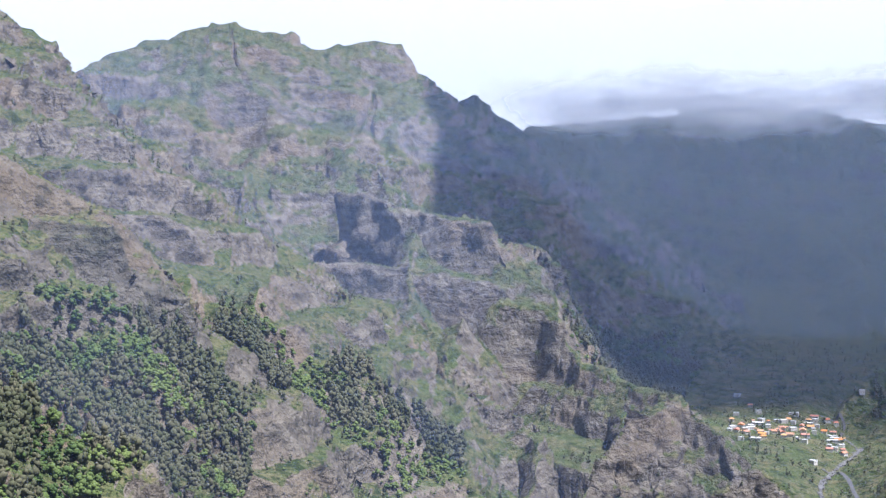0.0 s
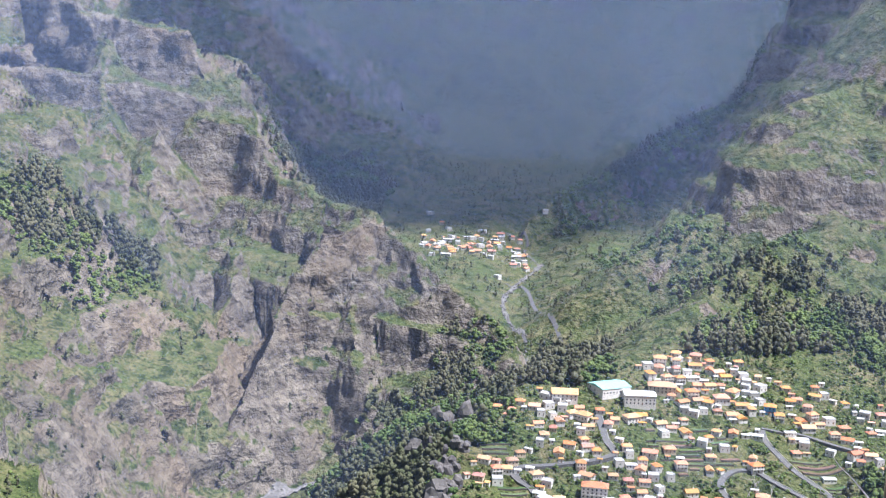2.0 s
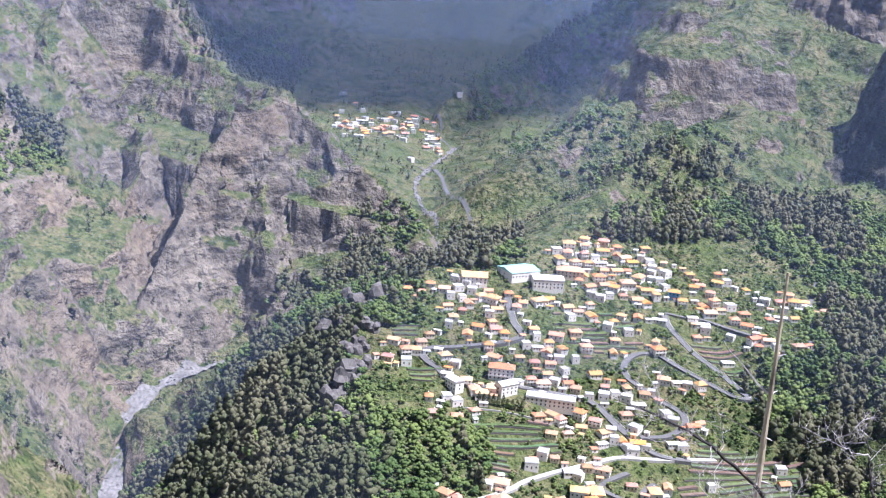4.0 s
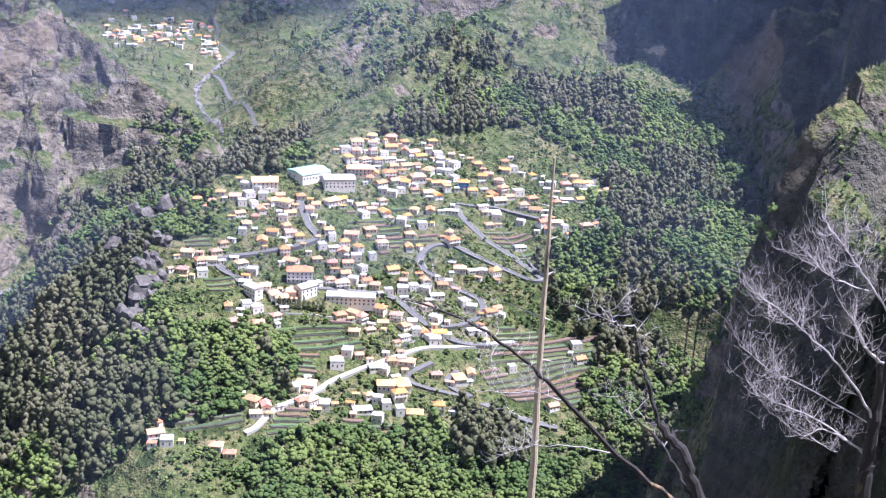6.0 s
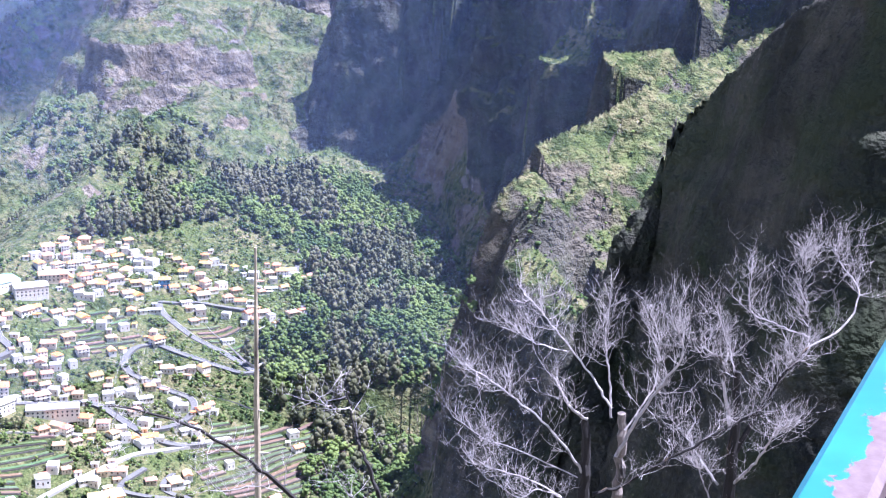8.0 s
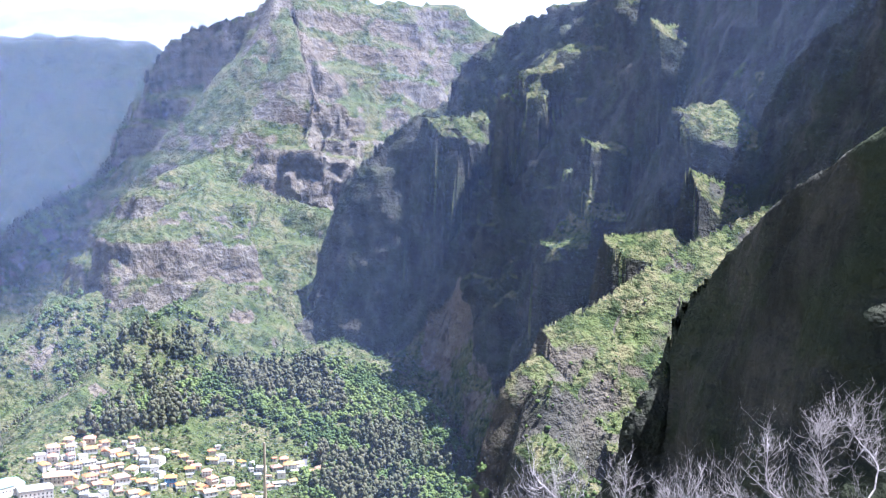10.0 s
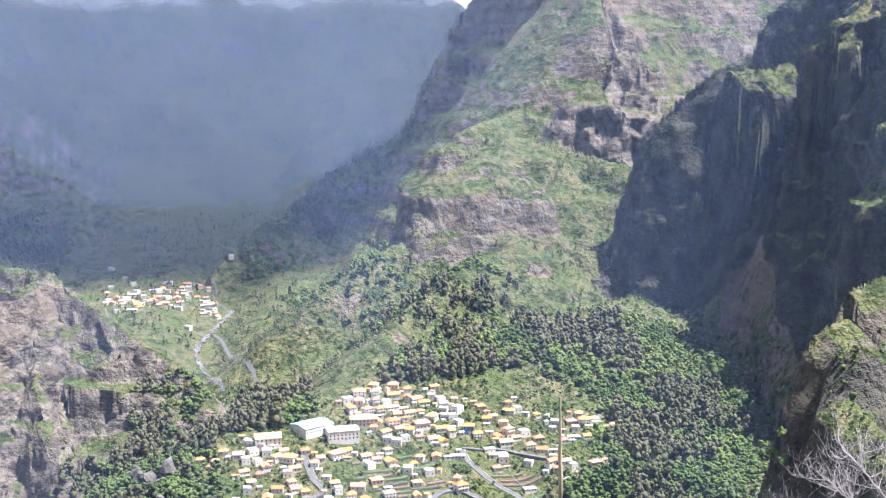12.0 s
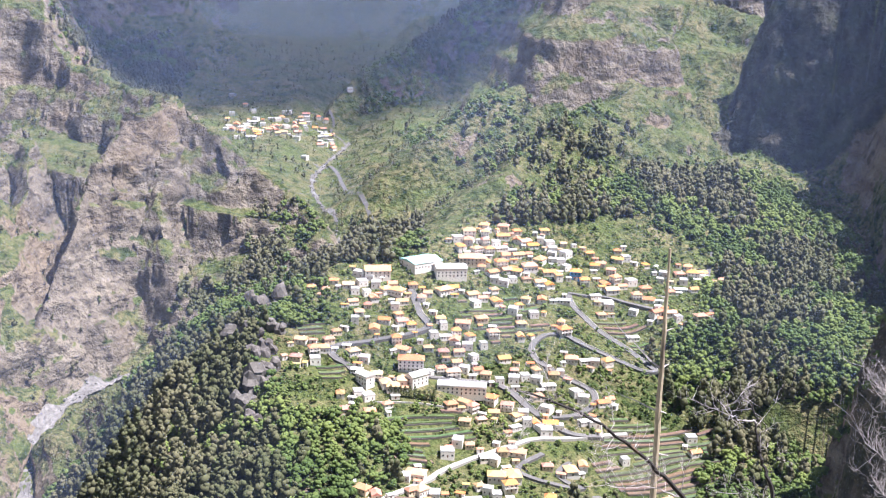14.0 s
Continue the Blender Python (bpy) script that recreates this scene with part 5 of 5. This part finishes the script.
plant("garden_trees", village, False, 2.2, 6.0, 4, LEAF, "small green fruit trees and garden bushes between houses", 0.5)
shelf_xy = spread_in(SHELF_EDGE, 8.5)
for poly in FIELDS.values():
    o, _ = outside(shelf_xy[:, 0], shelf_xy[:, 1], poly)
    shelf_xy = shelf_xy[o > 2]
plant("orchard", shelf_xy, False, 1.6, 4.2, 2, LEAF, "low vines, shrubs and fruit trees in gardens", 0.6)


def cypress():
    base = new("cypress_tree")
    bm = bmesh.new()
    bmesh.ops.create_cone(bm, cap_ends=True, segments=6, radius1=0.2, radius2=0.1, depth=2.4, matrix=Matrix.Translation((0, 0, 0.4)))
    part("trunk", bm, BARK, base)
    bm = bmesh.new()
    loc = random.Random(3)
    for k in range(150):
        u = loc.random()
        rr, aa = 1.25 * math.sin(math.pi * min(1, 0.15 + 0.85 * u) ** 0.8) ** 0.7 + 0.1, loc.uniform(0, 6.28)
        c = Vector((rr * math.cos(aa), rr * math.sin(aa), 1.0 + 8.5 * u))
        d = Vector((loc.gauss(0, 1), loc.gauss(0, 1), loc.gauss(0, 1))).normalized() * 0.5
        e = d.cross(Vector((loc.gauss(0, 1), loc.gauss(0, 1), 1))).normalized() * 0.4
        bm.faces.new([bm.verts.new(c + q) for q in (d, e, -d, -e)])
    part("crown", bm, NEEDLE, base)
    return tagged(base, "slim dark cypress in a row above a wall", "tree", "cypress row")


first = None
for k in range(10):
    x, y = 316 + 3.4 * k, 838 - 1.35 * k
    m = pose(x, y, ground(x, y) + 0.3, 0, 0, 37 * k)
    if first is None:
        first = cypress(); first.matrix_basis = m
    else:
        copy_thing(first, m).scale = (1, 1, 0.8 + 0.05 * (k * 7 % 6))
tagged(part("retaining_wall", ribbon([(300, 834), (330, 826), (360, 816), (392, 808)], 0.6, 1.2, 4.0), CONCRETE), "long grey retaining wall below the cypresses", "wall", kind="structure")

# ---------------------------------------------------------------- viewpoint: dead trees and the railing
def burnt_bark(name, pale, dark, amount, scale):
    m, nt, ns, ls, bsdf = node_mat(name)
    bsdf.inputs["Roughness"].default_value = 0.85
    co = ns.new("ShaderNodeTexCoord").outputs["Object"]
    mp = ns.new("ShaderNodeMapping"); mp.inputs["Scale"].default_value = (1, 1, 0.35); ls.new(co, mp.inputs[0])
    broad, fine = noise_of(nt, scale, 4, 0.6, mp.outputs[0]), noise_of(nt, 40, 4, 0.6, mp.outputs[0])
    c = mixed(nt, ranged(nt, broad, amount - 0.05, amount + 0.05), dark, pale)
    c = mixed(nt, ranged(nt, fine, 0.4, 0.7, 0, 0.4), c, tuple(k * 1.8 for k in dark))
    ls.new(c, bsdf.inputs["Base Color"])
    bumped(nt, bsdf, fine, 0.01, 0.6)
    return m


CHAR = burnt_bark("charred_bark", (0.30, 0.19, 0.10), (0.018, 0.015, 0.014), 0.64, 3.0)
BLEACHED = burnt_bark("bleached_wood", (0.46, 0.42, 0.41), (0.06, 0.05, 0.045), 0.40, 6.0)
GREY = burnt_bark("grey_burnt_bark", (0.24, 0.2, 0.17), (0.03, 0.027, 0.025), 0.45, 4.0)
STRAW = burnt_bark("dry_pale_bark", (0.46, 0.38, 0.26), (0.09, 0.07, 0.05), 0.38, 2.5)


def tube(bm, points, radii, sides=5):
    rings = []
    n = len(points)
    for i, p in enumerate(points):
        d = (points[min(i + 1, n - 1)] - points[max(i - 1, 0)])
        d = d.normalized() if d.length > 1e-6 else Vector((0, 0, 1))
        s = d.cross(Vector((0.31, 0.17, 0.93))).normalized()
        t = d.cross(s)
        rings.append([bm.verts.new(p + (s * math.cos(2 * math.pi * k / sides) + t * math.sin(2 * math.pi * k / sides)) * radii[i]) for k in range(sides)])
    for a, b in zip(rings, rings[1:]):
        for k in range(sides):
            bm.faces.new((a[k], a[(k + 1) % sides], b[(k + 1) % sides], b[k]))
    bm.faces.new(list(reversed(rings[0]))); bm.faces.new(rings[-1])


def bend(points, loc, steps=6, wobble=0.02):
    out = []
    pts = [Vector(p) for p in points]
    pts = [pts[0] * 2 - pts[1]] + pts + [pts[-1] * 2 - pts[-2]]
    for a, b, c, d in zip(pts, pts[1:], pts[2:], pts[3:]):
        for i in range(steps):
            t = i / steps
            q = 0.5 * (2 * b + (c - a) * t + (2 * a - 5 * b + 4 * c - d) * t * t + (3 * b - a - 3 * c + d) * t ** 3)
            out.append(q + Vector((loc.gauss(0, wobble), loc.gauss(0, wobble), loc.gauss(0, wobble))) * 0.4)
    return out + [pts[-2]]


def twig(bm, start, way, length, radius, loc, depth, lift):
    """A crooked twig that curls upwards and forks."""
    pts, p, d = [start], start.copy(), way.normalized()
    n = 5
    for i in range(n):
        d = (d + Vector((loc.gauss(0, 0.2), loc.gauss(0, 0.2), lift + loc.gauss(0, 0.16)))).normalized()
        p = p + d * length / n
        pts.append(p.copy())
    tube(bm, pts, [radius * (1 - 0.8 * i / n) for i in range(n + 1)], 3)
    if depth:
        for k in range(loc.choice((3, 4, 5))):
            i = loc.randint(1, n)
            side = Vector((loc.gauss(0, 1), loc.gauss(0, 1), loc.gauss(0.25, 0.7))).normalized()
            twig(bm, pts[i], side * 0.9 + d * 0.55, length * loc.uniform(0.4, 0.75), radius * 0.62, loc, depth - 1, lift)


def dead_tree(name, label, trunks, limbs, seed, twigs, length, bare=0.1, lift=0.16, thin=0.0028, limb_mat=None):
    loc = random.Random(seed)
    root = Vector(trunks[0][0][0])
    foot = Vector((root.x, root.y, ground(root.x, root.y) - 0.3))
    base = new(name)
    base.location = foot
    for pts, r0, r1, mat in trunks:
        a = Vector(pts[0])
        low = foot + Vector((0.08 * (a.x - root.x), 0.08 * (a.y - root.y), 0))
        line = bend([low, (low + a) / 2 + Vector((0.03, -0.02, 0))] + list(pts), loc, 6, 0.02)
        bm = bmesh.new()
        tube(bm, [p - foot for p in line], [r0 + (r1 - r0) * i / (len(line) - 1) for i in range(len(line))], 9)
        part("trunk", bm, mat, base)
    for pts, r0, mat in limbs:
        line = bend(pts, loc, 6, 0.015)
        bm = bmesh.new()
        n = len(line)
        tube(bm, [p - foot for p in line], [0.56 * r0 * (1 - 0.72 * i / (n - 1)) for i in range(n)], 6)
        limb = part("limb", bm, mat, base)
        total = sum((b - a).length for a, b in zip(line, line[1:]))
        bm = bmesh.new()
        for k in range(int(twigs * total)):
            u = bare + (1 - bare) * math.sqrt(loc.random())
            i = min(n - 2, int(u * (n - 1)))
            along_way = (line[i + 1] - line[i]).normalized()
            side = Vector((loc.gauss(0, 1), loc.gauss(0, 1), loc.gauss(0.1, 0.8))).normalized()
            twig(bm, line[i] - foot, side + along_way * 0.7, length * loc.uniform(0.4, 1.0), thin * loc.uniform(0.8, 1.4), loc, 2, lift)
        if len(bm.verts):
            part("twig_spray", bm, BLEACHED if mat is not CHAR else (limb_mat or BLEACHED), limb, "fine bleached curling twigs")
        else:
            bm.free()
    return tagged(base, label, "dead tree", "burnt trees below the viewpoint")


W, C = BLEACHED, CHAR
dead_tree("burnt_tree", "burnt tree with charred trunk and bleached bare limbs",
          [([(8.37, 7.14, 344.14), (8.36, 7.15, 344.75), (8.36, 7.15, 345.22), (8.34, 7.18, 345.78)], 0.10, 0.035, C),
           ([(8.72, 7.03, 344.08), (8.71, 7.04, 344.70), (8.72, 7.03, 345.23), (8.70, 7.05, 345.69)], 0.07, 0.04, GREY)],
          [([(8.36, 7.14, 345.10), (8.10, 7.22, 345.48), (7.77, 7.36, 345.84), (7.42, 7.50, 346.14), (7.12, 7.58, 346.35)], 0.024, W),
           ([(8.48, 7.01, 345.81), (8.40, 7.22, 346.09), (8.26, 7.49, 346.42), (8.16, 7.71, 346.65), (8.08, 7.90, 346.84)], 0.022, W),
           ([(8.20, 7.34, 346.31), (7.87, 7.47, 346.44), (7.58, 7.55, 346.68)], 0.014, W),
           ([(8.62, 7.00, 345.30), (8.60, 6.78, 345.77), (8.61, 6.57, 346.11), (8.60, 6.35, 346.50), (8.40, 6.38, 346.88)], 0.036, W),
           ([(8.57, 6.89, 345.60), (8.84, 6.83, 345.96), (8.99, 6.90, 346.30), (9.09, 7.05, 346.51)], 0.018, W),
           ([(8.49, 7.00, 345.70), (8.51, 7.08, 346.11), (8.52, 7.16, 346.41), (8.58, 7.19, 346.77)], 0.022, W),
           ([(8.34, 7.17, 345.67), (8.11, 7.20, 345.87), (7.90, 7.22, 346.19)], 0.032, W),
           ([(8.36, 7.15, 344.75), (8.26, 7.52, 344.87), (8.11, 7.92, 344.93), (7.95, 8.31, 344.94)], 0.02, W),
           ([(8.30, 7.20, 345.10), (7.93, 7.62, 345.32), (7.81, 7.96, 345.34), (7.71, 8.26, 345.49)], 0.014, W),
           ([(8.32, 7.20, 344.80), (7.91, 7.27, 345.05), (7.60, 7.25, 345.03)], 0.02, W),
           ([(8.42, 7.08, 344.94), (8.65, 6.95, 345.01), (9.00, 6.67, 345.30), (9.30, 6.41, 345.55), (9.58, 6.18, 345.80), (9.78, 6.04, 346.19), (9.96, 5.95, 346.41)], 0.034, C)],
          11, 22, 0.38)
dead_tree("burnt_tree", "burnt tree with black forked trunk and grey twigs",
          [([(10.42, 6.91, 343.61), (10.40, 6.93, 344.41), (10.40, 6.94, 345.17), (10.38, 6.97, 345.78)], 0.105, 0.04, C)],
          [([(10.37, 6.98, 345.16), (10.23, 7.01, 345.68), (10.12, 6.99, 345.94), (9.92, 7.10, 346.10)], 0.04, W),
           ([(10.41, 6.92, 344.54), (10.39, 6.65, 344.90), (10.32, 6.45, 345.24), (10.27, 6.21, 345.55)], 0.032, W),
           ([(10.41, 6.91, 344.92), (10.59, 6.80, 345.36), (10.75, 6.70, 345.73), (10.94, 6.54, 346.05), (10.97, 6.67, 346.49), (11.02, 6.74, 346.80), (11.07, 6.78, 346.98)], 0.055, C),
           ([(10.72, 6.43, 346.24), (10.66, 6.72, 346.29), (10.58, 7.02, 346.39), (10.65, 7.11, 346.84)], 0.018, W),
           ([(10.73, 6.42, 346.13), (11.07, 6.23, 346.36), (11.28, 6.26, 346.67), (11.36, 6.52, 346.85), (11.42, 6.66, 347.0)], 0.022, W),
           ([(10.33, 7.04, 344.54), (10.32, 7.28, 344.74), (10.33, 7.50, 344.92), (10.34, 7.72, 345.04)], 0.026, W),
           ([(10.36, 7.00, 344.13), (10.12, 7.07, 344.62), (9.94, 7.08, 344.91)], 0.02, W),
           ([(10.38, 6.97, 345.66), (10.41, 7.11, 345.98), (10.39, 7.30, 346.35)], 0.02, W)],
          12, 26, 0.38)
dead_tree("burnt_tree", "leaning black burnt tree with few thin twigs",
          [([(6.30, 6.45, 344.50), (6.07, 6.72, 345.05), (5.98, 6.88, 345.37), (5.85, 7.06, 345.58)], 0.055, 0.034, C)],
          [([(6.10, 6.62, 344.80), (5.75, 6.73, 345.14), (5.33, 6.89, 345.50), (4.93, 7.01, 345.94), (4.64, 7.03, 346.23), (4.33, 7.06, 346.51), (3.96, 7.11, 346.74), (3.58, 7.15, 346.89)], 0.046, C),
           ([(5.85, 7.06, 345.58), (5.79, 7.19, 345.89), (5.76, 7.28, 346.06), (5.75, 7.36, 346.27), (5.75, 7.43, 346.42)], 0.034, C),
           ([(6.04, 6.68, 344.99), (6.01, 6.86, 345.11), (5.97, 7.05, 345.30), (5.90, 7.27, 345.43), (5.83, 7.48, 345.52), (5.82, 7.63, 345.64)], 0.026, C),
           ([(4.93, 7.01, 345.94), (4.75, 7.20, 345.98), (4.40, 7.40, 345.95)], 0.012, W),
           ([(5.33, 6.89, 345.50), (5.09, 7.20, 345.47), (4.77, 7.50, 345.35)], 0.013, W),
           ([(5.75, 7.36, 346.30), (5.50, 7.30, 346.40), (5.36, 7.35, 346.54)], 0.012, W)],
          13, 6, 0.34, 0.25, 0.05, 0.003)


def dry_pole():
    """A dead stem, straight and bare, with stubs of broken branches."""
    loc = random.Random(21)
    top = [Vector(p) for p in ((6.66, 9.98, 342.9), (6.63, 10.0, 344.52), (6.61, 10.02, 345.89), (6.60, 10.03, 346.92))]
    foot = Vector((6.72, 9.94, ground(6.72, 9.94) - 0.3))
    base = new("dead_pole_tree")
    base.location = foot
    line = bend([foot, foot.lerp(top[0], 0.5)] + top, loc, 6, 0.006)
    n = len(line)
    bm = bmesh.new()
    tube(bm, [p - foot for p in line], [0.062 + (0.010 - 0.062) * (i / (n - 1)) ** 1.1 + 0.004 * loc.random() for i in range(n)], 8)
    part("trunk", bm, STRAW, base)
    for u, way, ln, r in ((0.93, (-0.5, 0.2, 0.3), 0.12, 0.008), (0.86, (0.5, -0.3, 0.1), 0.10, 0.012), (0.79, (-0.6, 0.4, 0.45), 0.75, 0.012), (0.79, (0.4, 0.2, 0.2), 0.1, 0.014),
                          (0.72, (0.6, -0.3, -0.1), 0.09, 0.016), (0.70, (-0.7, 0.4, 0.2), 0.5, 0.010), (0.64, (0.5, -0.4, 0.3), 0.14, 0.014), (0.60, (-0.5, 0.3, 0.1), 0.25, 0.010)):
        p = line[int(u * (n - 1))] - foot
        bm = bmesh.new()
        twig(bm, p, Vector(way), ln, r, loc, 0, 0.0)
        part("branch_stub", bm, BLEACHED, base)
    tagged(base, "tall bare dead stem with pale peeling bark", "dead tree")


dry_pole()

# the railing's flat top rail: worn turquoise paint over pinkish primer
paint, p_nt, p_ns, p_ls, p_bsdf = node_mat("peeling_turquoise_paint")
p_co = p_ns.new("ShaderNodeTexCoord").outputs["Object"]
p_map = p_ns.new("ShaderNodeMapping"); p_map.inputs["Scale"].default_value = (1.0, 1.6, 1.0); p_ls.new(p_co, p_map.inputs[0])
p_sep = p_ns.new("ShaderNodeSeparateXYZ"); p_ls.new(p_co, p_sep.inputs[0])
p_edge = calc(p_nt, "ADD", calc(p_nt, "MULTIPLY", p_sep.outputs["Y"], -9.0), noise_of(p_nt, 14, 6, 0.62, p_map.outputs[0]))
p_worn = ranged(p_nt, p_edge, 0.52, 0.545)
p_rust = mixed(p_nt, ranged(p_nt, noise_of(p_nt, 60, 5, 0.6, p_co), 0.35, 0.65), (0.115, 0.075, 0.08), (0.17, 0.125, 0.13))
p_blue = mixed(p_nt, ranged(p_nt, noise_of(p_nt, 8, 4, 0.6, p_co), 0.3, 0.7), (0.012, 0.12, 0.16), (0.02, 0.165, 0.21))
p_ls.new(mixed(p_nt, p_worn, p_blue, p_rust), p_bsdf.inputs["Base Color"])
p_bsdf.inputs["Roughness"].default_value = 0.45
bumped(p_nt, p_bsdf, calc(p_nt, "SUBTRACT", 1.0, p_worn), 0.0015, 0.8)

railing = new("railing")
way = Vector((1.326 - 0.832, 0.721 - 0.529, 0)).normalized()
across = Vector((way.y, -way.x, 0))
mid = Vector((0.832, 0.529, 349.5)) + across * 0.036
railing.matrix_basis = Matrix.LocRotScale(Vector((mid.x, mid.y, 348.4)), Euler((0, 0, math.atan2(way.y, way.x))), None)
bm = bmesh.new()
box(bm, -0.32, 3.4, -0.036, 0.036, 1.06, 1.10, 0.008)
part("top_rail", bm, paint, railing, "turquoise rail with peeling paint")
DARK_METAL = plain("dark_green_metal", (0.03, 0.06, 0.055), 0.5, 0.3, 20.0)
for x in (-0.28, 1.2, 2.7):
    bm = bmesh.new()
    box(bm, x - 0.02, x + 0.02, -0.02, 0.02, -0.3 if x < 1 else -1.6, 1.058, 0.004)
    part("post", bm, paint, railing)
for k in range(17):
    x = -0.1 + 0.2 * k
    bm = bmesh.new()
    bmesh.ops.create_cone(bm, cap_ends=True, segments=8, radius1=0.006, radius2=0.006, depth=0.92, matrix=Matrix.Translation((x, -0.02, 0.6)))
    part("baluster", bm, DARK_METAL, railing)
bm = bmesh.new()
box(bm, -0.3, 3.4, -0.032, -0.008, 0.10, 0.14, 0.004)
part("bottom_rail", bm, DARK_METAL, railing)
tagged(railing, "viewpoint railing with peeling turquoise paint on top", "railing")
